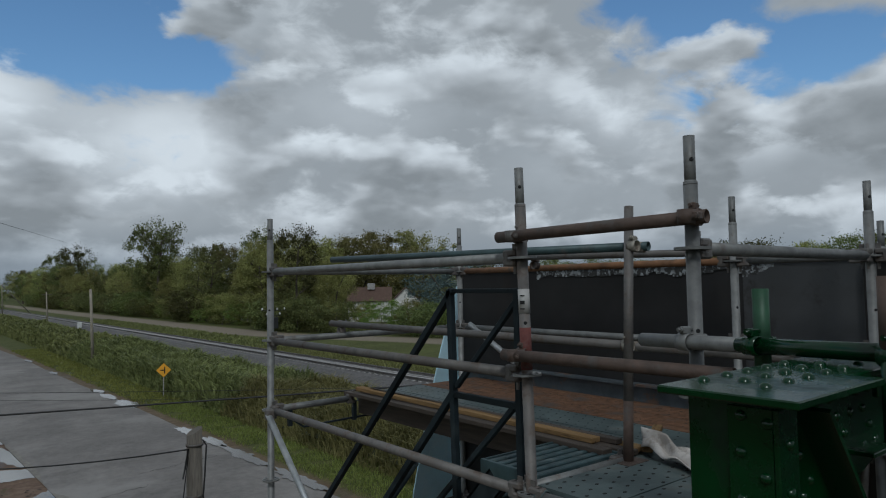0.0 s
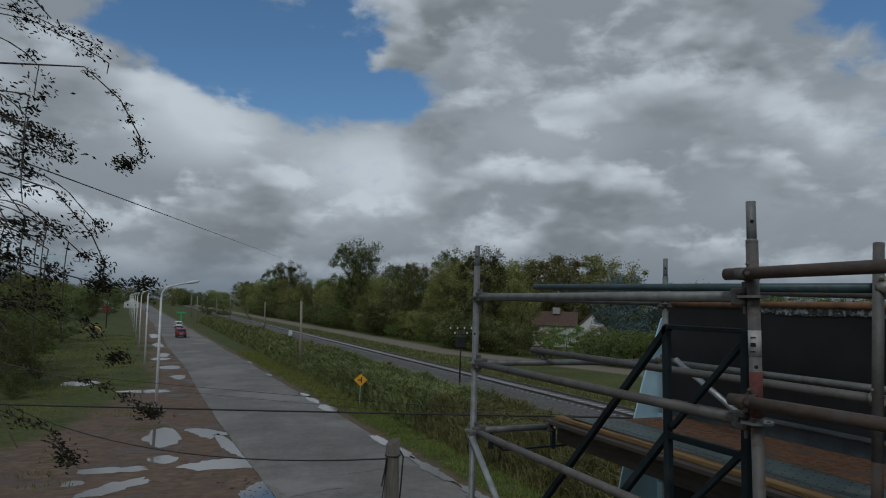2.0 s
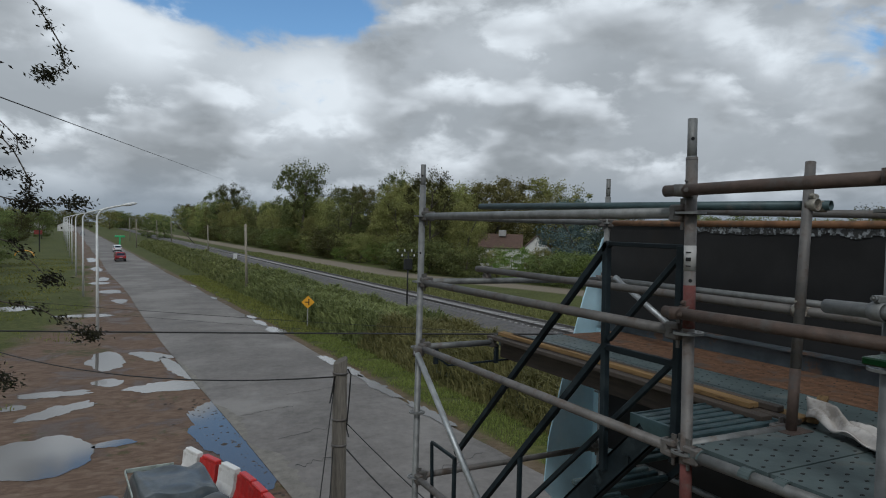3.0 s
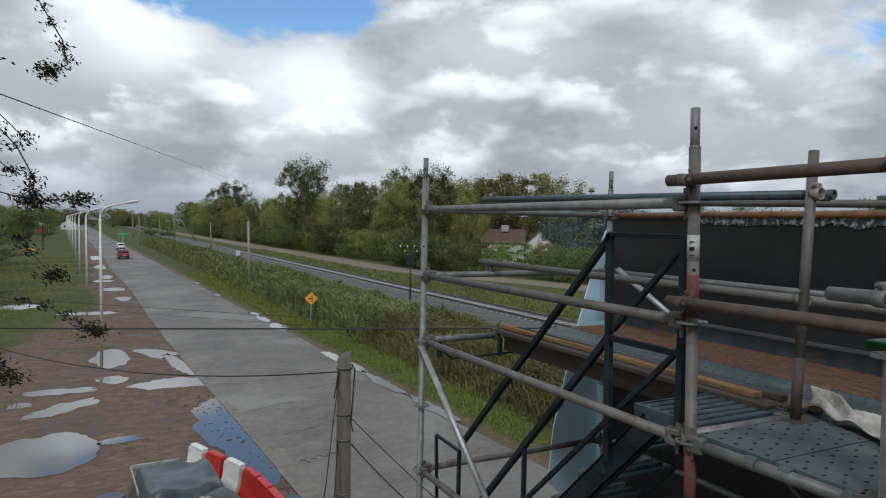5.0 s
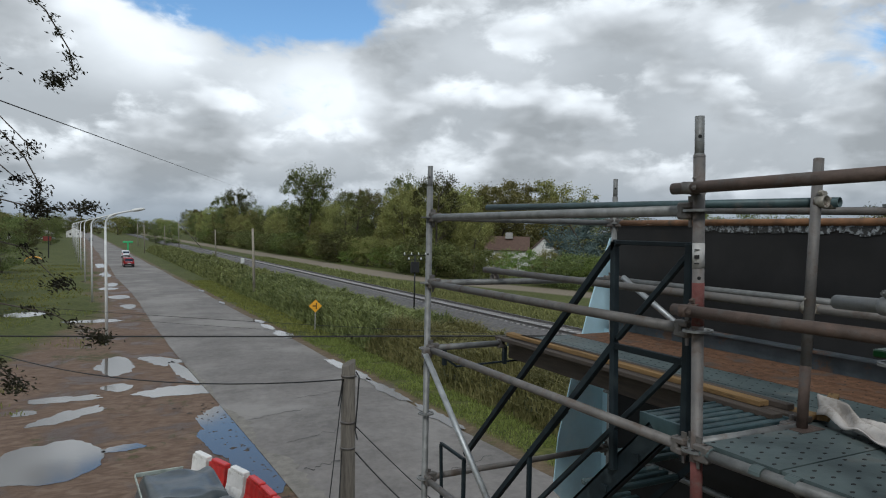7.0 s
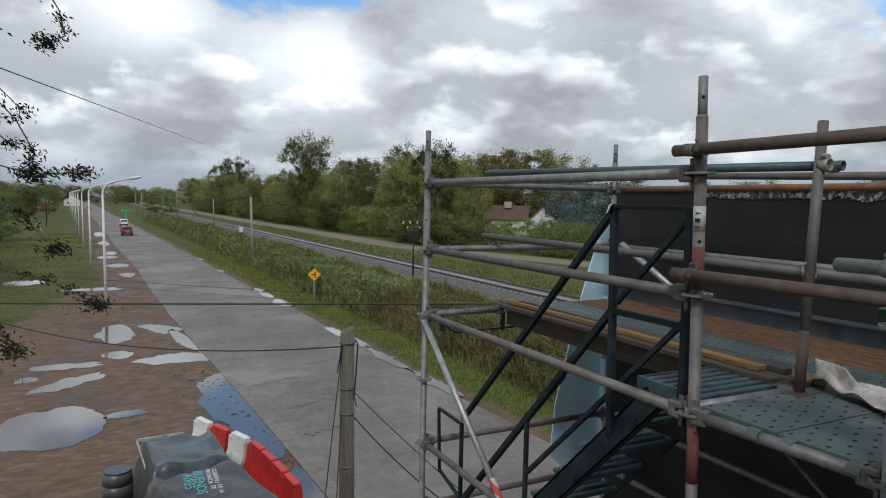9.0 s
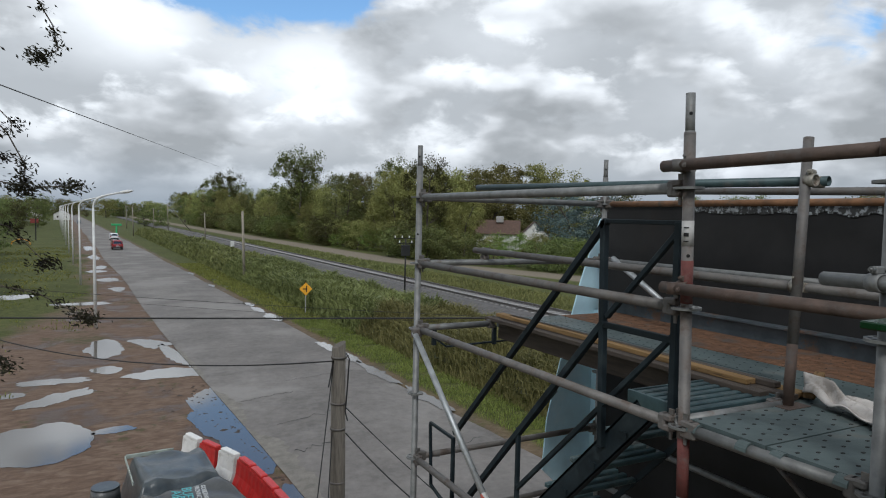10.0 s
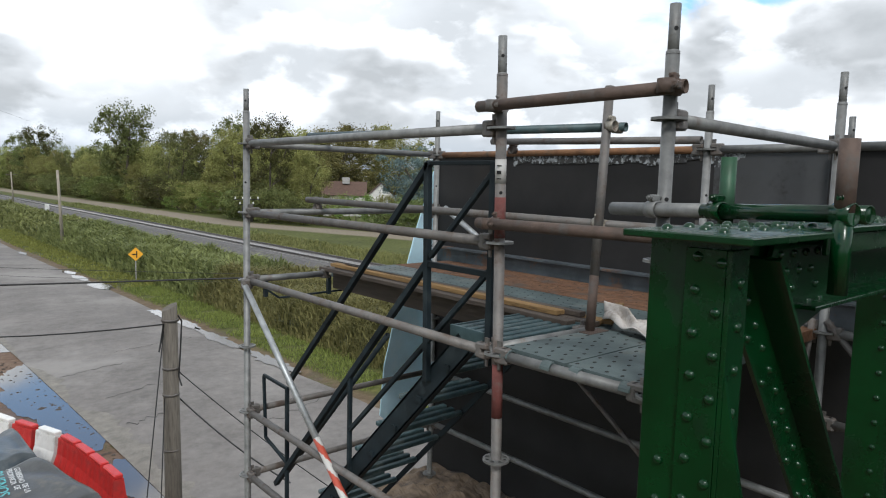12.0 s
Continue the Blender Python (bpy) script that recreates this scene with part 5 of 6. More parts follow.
for seed, (x0, y0, x1, y1, w) in enumerate(((2.9, 16.6, 4.4, 17.0, 0.05), (3.0, 19.2, 5.6, 20.0, 0.03), (5.6, 14.2, 8.6, 15.6, 0.03), (4.6, 24.5, 8.0, 25.5, 0.03), (2.4, 22.4, 4.6, 22.9, 0.03))):
    pts = [(x0 + (x1 - x0) * i / 24, y0 + (y1 - y0) * i / 24 + 0.35 * noise.noise((i * 0.35, seed * 7, 0))) for i in range(25)]
    strip("road_crack", pts, w, CRACK, "dark irregular crack across the asphalt", "crack")
def edge_sand(y0, y1, inner, seed):
    """A ragged band of sand washed over the asphalt's left edge."""
    verts, faces = [], []
    n = int((y1 - y0) / 0.12)
    for i in range(n + 1):
        y = y0 + (y1 - y0) * i / n
        w = inner * max(0.05, 0.75 + 0.6 * noise.noise((y * 0.7, seed, 0)) + 0.4 * noise.noise((y * 2.6, seed, 4))) * min(1.0, 5 * i / n, 5 * (n - i) / n)
        a, b = road_l(y), road_r(y)
        for x in (a - 0.02, a + w * 0.5, a + w):
            u = (x - a) / (b - a)
            verts.append((x, y, 0.027 + 0.10 * (1 - (2 * u - 1) ** 2)))
    for i in range(n):
        for k in range(2):
            faces.append((3 * i + k, 3 * i + k + 1, 3 * i + k + 4, 3 * i + k + 3))
    tagged(sheet("road_edge_patch", verts, faces, PATCH), "ragged band of sand over the asphalt edge", "patch", kind="structure")


edge_sand(10.0, 19.5, 0.75, 1.0)
edge_sand(19.7, 24.5, 0.45, 6.0)
edge_sand(26.0, 34.0, 0.25, 11.0)
CLOD = material("wet_mud_clod", (0.050, 0.036, 0.026), 0.7, scale=12, amount=0.4, bump=0.3)


def mud_clods():
    r = np.random.default_rng(8)
    verts, faces = [], []
    for k in range(110):
        y = r.uniform(14.5, 25.5)
        x = road_l(y) - abs(r.normal()) * 0.75 - 0.05
        q = r.uniform(0.015, 0.06) * (2.0 if r.uniform() < 0.1 else 1.0)
        o = len(verts)
        m = 8
        for j in range(m):
            a = 2 * math.pi * j / m
            g = q * r.uniform(0.6, 1.3)
            verts.append((x + g * math.cos(a) * 1.3, y + g * math.sin(a), 0.008))
        verts.append((x, y, 0.016 + q * 0.35))
        faces += [(o + j, o + (j + 1) % m, o + m) for j in range(m)]
    tagged(sheet("mud_clods", verts, faces, CLOD), "small wet mud clods in the roadside puddle", "mud", kind="stuff")


mud_clods()

# ---- utility pole and cables ----
pole = thing("utility_pole", (1.17, 7.80, 0), "grey weathered wooden utility pole with cable stubs", "utility pole")
bm = bmesh.new()
tube(bm, (0.03, 0, 0), (0, 0, 4.93), 0.135, 0.105, 20, 0)
for v in bm.verts:
    if v.co.z > 4.9:
        v.co.z += 0.5 * v.co.x
part("shaft", bm, POLE_WOOD, pole)
for z in (4.72, 4.0, 3.6, 2.75):
    bm = bmesh.new()
    tube(bm, (0.005, 0, z), (0.005, 0, z + 0.03), 0.122, 0.122, 20, 0)
    part("steel_band", bm, GALV_DIRTY, pole)
for pts in ([(0.10, -0.06, 4.80), (0.14, -0.10, 4.72), (0.11, -0.12, 4.3), (0.08, -0.12, 3.9), (0.12, -0.12, 3.75)], [(-0.10, -0.05, 4.7), (-0.16, -0.1, 4.45), (-0.19, -0.1, 4.3)]):
    bm = bmesh.new()
    polytube(bm, pts, [0.012] * len(pts), 8)
    part("hanging_cable", bm, CABLE, pole)
pole2 = thing("fence_post", (2.0, 9.3, 0), "short grey wooden post stump by the road", "post")
bm = bmesh.new()
tube(bm, (0, 0, 0), (0, 0, 0.9), 0.1, 0.09, 14, 0)
part("shaft", bm, POLE_WOOD, pole2)


def cable(a, b, sag, r, label="thin black overhead cable", n=24, mat=None):
    a, b = Vector(a), Vector(b)
    bm = bmesh.new()
    pts = [a.lerp(b, i / n) - Vector((0, 0, sag * 4 * (i / n) * (1 - i / n))) for i in range(n + 1)]
    polytube(bm, pts, [r] * len(pts), 6)
    o = part("overhead_cable", bm, mat or CABLE)
    tagged(o, label, "cable", "overhead cables")


cable((-17.6, 21.0, 4.5), (16.8, 1.0, 5.64), 0.12, 0.016, "thick black overhead cable crossing the road")
cable((-9.8, 24.25, 5.67), (1.08, 7.75, 4.69), 1.18, 0.012)
cable((-14.0, 25.0, 5.4), (14.0, 7.8, 4.4), 0.3, 0.006)
cable((-11.0, 23.0, 5.2), (12.5, 13.5, 3.6), 0.3, 0.004)
cable((-6.7, -6.0, 8.0), (32.0, 200.0, 19.1), 0.0, 0.010)
cable((1.05, 7.70, 4.6), (0.15, 6.6, 0.0), 0.0, 0.008, "thin steel guy wire beside the pole")
cable((1.05, 7.70, 3.6), (0.5, 6.6, 0.0), 0.0, 0.008, "thin steel guy wire beside the pole")
cable((1.27, 7.70, 3.95), (3.0, 6.2, 2.2), 0.05, 0.009)
cable((1.27, 7.70, 3.55), (2.4, 6.4, 2.4), 0.08, 0.012)

POLE_PALE = material("pale_weathered_pole_wood", (0.27, 0.24, 0.19), 0.85, scale=6, amount=0.35, stretch=(4, 4, 0.4))
for i, (x, y, h, arm) in enumerate(((10.8, 65.8, 7.0, 0), (6.4, 189, 7.5, 0), (18.2, 226, 9, 0), (18.6, 148, 6.6, 1), (16.3, 258, 7.5, 1), (7.5, 260, 8, 0))):
    p = thing("utility_pole", (x, y, 0), "thin grey wooden utility pole beside the railway", "utility pole", "trackside poles")
    bm = bmesh.new()
    tube(bm, (0.25, 0, 0), (0, 0, h), 0.15, 0.11, 10, 0)
    part("shaft", bm, POLE_PALE, p)
    if arm:
        bm = bmesh.new()
        bar(bm, (-0.9, 0, h - 0.5), (0.9, 0, h - 0.5), 0.1, 0.12)
        part("cross_arm", bm, POLE_WOOD, p)
    if i == 2:
        bm = bmesh.new()
        tube(bm, (7.0, -3, 0), (0, 0, h - 0.4), 0.12, 0.1, 8, 0)
        part("stay_pole", bm, POLE_WOOD, p, "pale leaning stay pole")

sig = thing("telegraph_post", (20.6, 48.0, 0), "slim black trackside post with white insulators", "trackside post")
bm = bmesh.new()
tube(bm, (0, 0, 0), (0, 0, 5.0), 0.07, 0.06, 10, 0)
part("shaft", bm, CABLE, sig)
for z, w in ((5.05, 1.1), (4.65, 0.7)):
    bm = bmesh.new()
    bar(bm, (-w, 0, z), (w, 0, z), 0.06, 0.06)
    part("cross_arm", bm, CABLE, sig)
    for k in range(4 if w > 1 else 2):
        bm = bmesh.new()
        u = -w + 0.15 + (2 * w - 0.3) * k / (3 if w > 1 else 1)
        tube(bm, (u, 0, z + 0.04), (u, 0, z + 0.22), 0.07, 0.04, 8, 0)
        part("insulator", bm, WHITE_PAINT, sig, "white insulator")
bm = bmesh.new()
box(bm, (-0.35, -0.15, 3.6), (0.35, 0.15, 4.5), 0.03)
part("relay_box", bm, CABLE, sig)

YELLOW = material("yellow_sign_paint", (0.75, 0.36, 0.02), 0.5, scale=3, amount=0.1)
BLACK = material("black_sign_paint", (0.012, 0.012, 0.012), 0.5)
sign = thing("warning_sign", (10.8, 43.1, 0), "yellow diamond road warning sign with side-road symbol", "road sign")
bm = bmesh.new()
bar(bm, (0, 0.03, 0), (0, 0.03, 1.9), 0.05, 0.05, up=(0, 1, 0))
part("sign_post", bm, SLEEPER, sign)
fz = Matrix.Translation((0, 0, 1.68)) @ pose(0, 0, 0, 0, 0, -16)
bm = bmesh.new()
plate(bm, [fz @ Vector(q) for q in ((0, -0.01, 0.45), (0.45, -0.01, 0), (0, -0.01, -0.45), (-0.45, -0.01, 0))], 0.01)
part("sign_plate", bm, YELLOW, sign)
bm = bmesh.new()
bar(bm, fz @ Vector((0.06, -0.025, -0.22)), fz @ Vector((0.06, -0.025, 0.22)), 0.07, 0.006, up=(0, 1, 0))
bar(bm, fz @ Vector((-0.2, -0.025, 0)), fz @ Vector((0.06, -0.025, 0)), 0.07, 0.006, up=(0, 1, 0))
part("symbol", bm, BLACK, sign, "black side-road symbol")

# ---- street lamps ----
lamp = thing("street_lamp", (0, 0, -100), "tall white steel street lamp with curved arm", "street lamp", "street lamps along the road")
bm = bmesh.new()
tube(bm, (0, 0, 0), (-0.12, 0, 6.9), 0.095, 0.06, 12, 0)
part("lamp_post", bm, WHITE_PAINT, lamp)
bm = bmesh.new()
pts = [(-0.12, 0, 6.9), (-0.09, 0, 7.25), (0.05, 0, 7.5), (0.3, 0, 7.66), (0.8, 0, 7.80), (1.3, 0, 7.92)]
polytube(bm, pts, [0.055] * len(pts), 10)
part("arm", bm, WHITE_PAINT, lamp)
bm = bmesh.new()
bmesh.ops.create_uvsphere(bm, u_segments=14, v_segments=8, radius=1, matrix=Matrix.Translation((1.6, 0, 7.98)) @ pose(0, 0, 0, 0, -11, 0) @ Matrix.Diagonal((0.42, 0.16, 0.10, 1)))
part("lamp_head", bm, WHITE_PAINT, lamp, "white lamp head", True)
for x, y in ((-2.17, 41.4), (-3.37, 66.2), (-4.6, 91), (-5.8, 115.5), (-7.0, 140), (-8.2, 165), (-9.4, 190), (-10.6, 215), (-11.8, 240), (-13, 265), (-14.2, 290)):
    copy_thing(lamp, pose(x, y, 0))
for o in (*lamp.children, lamp):
    bpy.data.objects.remove(o)

# ---- water barriers ----
BAR_RED = material("red_barrier_plastic", (0.46, 0.025, 0.022), 0.4, spots=(0.36, 0.03, 0.025), scale=4, amount=0.2, spot_scale=3)
BAR_WHITE = material("white_barrier_plastic", (0.66, 0.65, 0.62), 0.45, spots=(0.5, 0.48, 0.44), scale=4, amount=0.1, spot_scale=3)


def barrier_unit(mat, colour):
    t = thing("water_barrier", (0, 0, -50), colour + " plastic water-filled road barrier with notched top", "road barrier", "road barriers")
    bm = bmesh.new()
    prof = [(-0.24, 0.0), (-0.24, 0.14), (-0.13, 0.42), (-0.09, 0.78), (0.09, 0.78), (0.13, 0.42), (0.24, 0.14), (0.24, 0.0)]
    n = 13
    rings = []
    for i in range(n):
        u = i / (n - 1)
        k = 0.93 if i % 4 in (1, 2) else 1.0
        rings.append([bm.verts.new((x * k, -0.385 + 0.77 * u, z)) for x, z in prof])
    for a, b in zip(rings, rings[1:]):
        for j in range(len(prof) - 1):
            bm.faces.new((a[j], a[j + 1], b[j + 1], b[j]))
    bm.faces.new(rings[0])
    bm.faces.new(list(reversed(rings[-1])))
    part("barrier_body", bm, mat, t)
    bm = bmesh.new()
    box(bm, (-0.088, -0.375, 0.775), (0.088, 0.30, 0.87), 0.02)
    part("top_lip", bm, mat, t)
    return t


units = {"r": barrier_unit(BAR_RED, "red"), "w": barrier_unit(BAR_WHITE, "white")}
for c, x, y, turn in (("w", 0.155, 16.75, 20), ("r", 0.49, 15.97, 22), ("w", 0.84, 15.20, 20), ("r", 1.10, 14.33, 12), ("r", 1.22, 13.56, 8), ("r", 1.31, 12.79, 6), ("r", 1.38, 12.02, 5)):
    copy_thing(units[c], pose(x, y, 0.02, 0, 0, turn))
for un in units.values():
    for o in (*un.children, un):
        bpy.data.objects.remove(o)

# ---- wrapped pallets and drum ----
PLASTIC = material("dark_grey_plastic_wrap", (0.045, 0.055, 0.06), 0.28, spots=(0.10, 0.115, 0.12), scale=2.5, amount=0.4, spot_scale=1.6, spot_lo=0.5, spot_hi=0.68, bump=0.3, bscale=7)
PLASTIC2 = material("faded_black_plastic_sheet", (0.060, 0.062, 0.062), 0.4, spots=(0.13, 0.125, 0.115), scale=2.5, amount=0.4, spot_scale=1.8, bump=0.3, bscale=9)
PALE_EDGE = material("pale_green_sheet_edge", (0.34, 0.38, 0.34), 0.6, scale=5)


def wrapped_pile(x, y, sx, sy, h, turn, mat, label, seed, slump=0.15):
    t = thing("wrapped_pallet", (x, y, 0.0), label, "wrapped pallet", turn=turn)
    n = 34
    verts, faces = [], []
    for i in range(n):
        for j in range(n):
            u, v = 2 * i / (n - 1) - 1, 2 * j / (n - 1) - 1
            su, sv = math.copysign(abs(u) ** 0.75, u), math.copysign(abs(v) ** 0.75, v)
            e = max(abs(u), abs(v))
            top = 1 - max(0, (e - 0.72) / 0.28) ** 2.2
            fold = 0.05 * noise.noise((u * 2, v * 2, seed)) + 0.03 * math.sin((u * 9 + v * 4) + 3 * noise.noise((u, v, seed + 4))) * (0.3 + e)
            z = (h * (1 - slump * (0.5 + 0.5 * v)) + fold) * top
            verts.append((su * sx * (0.86 + 0.14 * (1 - top)), sv * sy * (0.86 + 0.14 * (1 - top)), max(0.0, z)))
    for i in range(n - 1):
        for j in range(n - 1):
            faces.append((i * n + j, (i + 1) * n + j, (i + 1) * n + j + 1, i * n + j + 1))
    sheet("plastic_cover", verts, faces, mat, t, True)
    return t


p1 = wrapped_pile(-0.60, 13.85, 1.05, 1.40, 1.28, 3, PLASTIC, "pallet of goods wrapped in dark grey plastic sheet", 2, 0.10)
bm = bmesh.new()
box(bm, (-0.93, -0.6, 1.10), (-0.905, 1.12, 1.19), 0.008)
part("edge_board", bm, PALE_EDGE, p1, "pale green board edge")
bm = bmesh.new()
box(bm, (-0.90, 1.13, 1.10), (0.15, 1.165, 1.20), 0.008)
part("edge_board", bm, PALE_EDGE, p1, "pale green board edge")
p2 = wrapped_pile(-0.32, 11.15, 1.15, 1.5, 1.22, 16, PLASTIC2, "pile under black printed plastic sheet with teal lettering", 7, -0.12)
TEAL_INK = material("teal_print", (0.10, 0.42, 0.44), 0.5, scale=20, amount=0.1)
WHITE_INK = material("white_print", (0.55, 0.56, 0.55), 0.5, scale=20, amount=0.1)


def lettering(text, size, m, mat, parent):
    cu = bpy.data.curves.new("lettering", "FONT")
    cu.body, cu.size, cu.extrude = text, size, 0.002
    o = bpy.data.objects.new("lettering", cu)
    scene.collection.objects.link(o)
    me = bpy.data.meshes.new_from_object(o.evaluated_get(bpy.context.evaluated_depsgraph_get()))
    bpy.data.objects.remove(o)
    me.materials.clear()
    me.materials.append(mat)
    return part("lettering", me, None, parent, at=m)


def on_pile(x, y, z=1.385, turn=-107):
    return pose(x, y, z, 0, 3, turn)


def spot(x, y):
    """place on the turned sheet that lies over the world's x, y"""
    a = radians(-16)
    dx, dy = x + 0.32, y - 11.15
    return on_pile(dx * math.cos(a) - dy * math.sin(a), dx * math.sin(a) + dy * math.cos(a))


lettering("BUENOS", 0.27, spot(-0.66, 11.97), TEAL_INK, p2)
lettering("AIRES", 0.27, spot(-0.86, 11.88), TEAL_INK, p2)
for word, x, y in (("GOBIERNO", -0.30, 11.95), ("DE", -0.30, 11.13), ("LA", -0.30, 10.89), ("PROVINCIA", -0.42, 11.97), ("DE", -0.42, 11.13)):
    lettering(word, 0.13, spot(x, y), WHITE_INK, p2)
drum = thing("plastic_drum", (-2.0, 13.9, 0.0), "black plastic drum with a flat lid on mud", "drum")
bm = bmesh.new()
for a, b, r1, r2 in ((0, 0.3, 0.28, 0.31), (0.3, 0.62, 0.31, 0.31), (0.62, 0.9, 0.31, 0.28)):
    tube(bm, (0, 0, a), (0, 0, b), r1, r2, 22, 0)
part("drum_body", bm, PLASTIC2, drum)
bm = bmesh.new()
tube(bm, (0, 0, 0.9), (0, 0, 0.93), 0.29, 0.28, 22, 0)
part("lid", bm, PLASTIC, drum)

# ---- cars ----
GLASS = material("dark_car_glass", (0.012, 0.014, 0.016), 0.08, spec=0.8)
TYRE = material("tyre_rubber", (0.015, 0.015, 0.015), 0.9)
CHROME = material("pale_trim", (0.5, 0.5, 0.5), 0.4)
LAMP_RED = material("red_lamp_lens", (0.35, 0.01, 0.01), 0.2)


def car(x, y, turn, paint, label, rack=False):
    t = thing("car", (x, y, 0.12), label, "car", turn=turn)
    side = [(-2.0, 0.35), (-2.02, 0.75), (-1.92, 0.98), (-1.75, 1.42), (-1.5, 1.52), (0.1, 1.50), (0.85, 1.02), (1.75, 0.90), (2.0, 0.70), (2.0, 0.32)]
    bm = bmesh.new()
    rows = []
    for w, inset in ((-0.83, 0.0), (-0.74, 1.0), (0.74, 1.0), (0.83, 0.0)):
        rows.append([bm.verts.new((w * (0.84 if z > 1.2 else 1.0), -yy, z * (1.0 if inset else (1.0 if z < 1.0 else 0.985)))) for yy, z in [(-a, b) for a, b in side]])
    for a, b in zip(rows, rows[1:]):
        for i in range(len(side) - 1):
            bm.faces.new((a[i], a[i + 1], b[i + 1], b[i]))
    bm.faces.new(rows[0])
    bm.faces.new(list(reversed(rows[-1])))
    for v in bm.verts:
        v.co.y = -v.co.y
    bmesh.ops.recalc_face_normals(bm, faces=bm.faces)
    part("body", bm, paint, t)
    for name, pts in (("rear_window", [(-0.60, -1.915, 1.03), (0.60, -1.915, 1.03), (0.56, -1.79, 1.40), (-0.56, -1.79, 1.40)]),
                      ("windscreen", [(-0.62, 0.83, 1.08), (0.62, 0.83, 1.08), (0.58, 0.22, 1.46), (-0.58, 0.22, 1.46)])):
        bm = bmesh.new()
        plate(bm, pts, 0.02)
        part(name, bm, GLASS, t)
    for s in (-1, 1):
        bm = bmesh.new()
        plate(bm, [(s * 0.80, -1.55, 1.02), (s * 0.80, 0.6, 1.02), (s * 0.715, 0.1, 1.40), (s * 0.715, -1.45, 1.40)], 0.05)
        part("side_window", bm, GLASS, t)
        bm = bmesh.new()
        box(bm, (s * 0.70 - 0.1, -2.03, 0.72), (s * 0.70 + 0.1, -1.93, 0.95), 0.02)
        part("tail_lamp", bm, LAMP_RED, t)
        bm = bmesh.new()
        box(bm, (s * 0.66 - 0.13, 1.93, 0.62), (s * 0.66 + 0.13, 2.02, 0.78), 0.02)
        part("headlight", bm, CHROME, t)
        if rack:
            bm = bmesh.new()
            bar(bm, (s * 0.55, -1.4, 1.58), (s * 0.55, 0.0, 1.56), 0.04, 0.05)
            part("roof_rail", bm, CHROME, t)
        for yy in (-1.25, 1.3):
            bm = bmesh.new()
            tube(bm, (s * 0.62, yy, 0.31), (s * 0.84, yy, 0.31), 0.31, 0.31, 18, 0)
            wheel = part("wheel", bm, TYRE, t)
            bm = bmesh.new()
            tube(bm, (s * 0.84, yy, 0.31), (s * 0.85, yy, 0.31), 0.19, 0.17, 12, 0)
            part("rim", bm, CHROME, wheel)
    bm = bmesh.new()
    box(bm, (-0.78, -2.07, 0.34), (0.78, -1.98, 0.55), 0.02)
    part("bumper", bm, TYRE, t)
    bm = bmesh.new()
    box(bm, (-0.24, -2.08, 0.58), (0.24, -2.04, 0.69), 0.005)
    part("plate", bm, CHROME, t)


CAR_RED = material("red_car_paint", (0.25, 0.015, 0.018), 0.25, scale=2, amount=0.1, spec=0.7)
CAR_WHITE = material("white_car_paint", (0.7, 0.7, 0.7), 0.25, scale=2, amount=0.05, spec=0.7)
CAR_GREY = material("grey_car_paint", (0.15, 0.16, 0.17), 0.25, scale=2, amount=0.05, spec=0.7)
car(1.03, 123, 2.4, CAR_RED, "red hatchback with roof rails driving on the road", True)
car(1.39, 159, 2.4, CAR_WHITE, "white hatchback car driving on the road")
car(-8.6, 330, 182.4, CAR_GREY, "grey car far along the road")

# ---- far things ----
WALL = material("white_house_wall", (0.62, 0.61, 0.58), 0.8, spots=(0.4, 0.39, 0.36), scale=2, amount=0.15, spot_scale=0.8)
ROOF = material("red_brown_tile_roof", (0.095, 0.058, 0.043), 0.9, scale=3, amount=0.35, bump=0.3)


def gable_house(x, y, turn, w, l, eave, ridge, label, wall=WALL):
    t = thing("house", (x, y, 0), label, "house", turn=turn)
    bm = bmesh.new()
    prof = [(-w / 2, 0), (w / 2, 0), (w / 2, eave), (0, ridge), (-w / 2, eave)]
    a = [bm.verts.new((px, 0, pz)) for px, pz in prof]
    b = [bm.verts.new((px, l, pz)) for px, pz in prof]
    bm.faces.new(a)
    bm.faces.new(list(reversed(b)))
    for i in range(5):
        bm.faces.new((a[i], b[i], b[(i + 1) % 5], a[(i + 1) % 5]))
    bmesh.ops.recalc_face_normals(bm, faces=bm.faces)
    part("wall", bm, wall, t)
    for s in (-1, 1):
        bm = bmesh.new()
        sl = (ridge - eave) / (w / 2)
        plate(bm, [(0, -0.25, ridge + 0.12), (0, l + 0.25, ridge + 0.12), (s * (w / 2 + 0.4), l + 0.25, eave - 0.4 * sl + 0.12), (s * (w / 2 + 0.4), -0.25, eave - 0.4 * sl + 0.12)], 0.12)
        part("roof", bm, ROOF, t)
    for k in (-0.25, 0.25):
        bm = bmesh.new()
        box(bm, (k * w - 0.45, -0.06, 1.2), (k * w + 0.45, 0.02, 2.4), 0.02)
        win = part("window", bm, WALL, t)
        bm = bmesh.new()
        box(bm, (k * w - 0.38, -0.075, 1.27), (k * w + 0.38, -0.062, 2.33))
        part("pane", bm, GLASS, win)
    return t


gable_house(71.5, 101, -34, 5.4, 7, 3.6, 6.2, "white house with gable wall and red-brown roof among trees")
h2 = gable_house(70.0, 104.0, 56, 6.0, 8.0, 4.0, 6.3, "house wing with long red-brown tiled roof among trees")
bm = bmesh.new()
box(bm, (-1.2, 3.0, 6.0), (0.2, 4.4, 7.2), 0.05)
part("water_tank", bm, SLEEPER, h2)

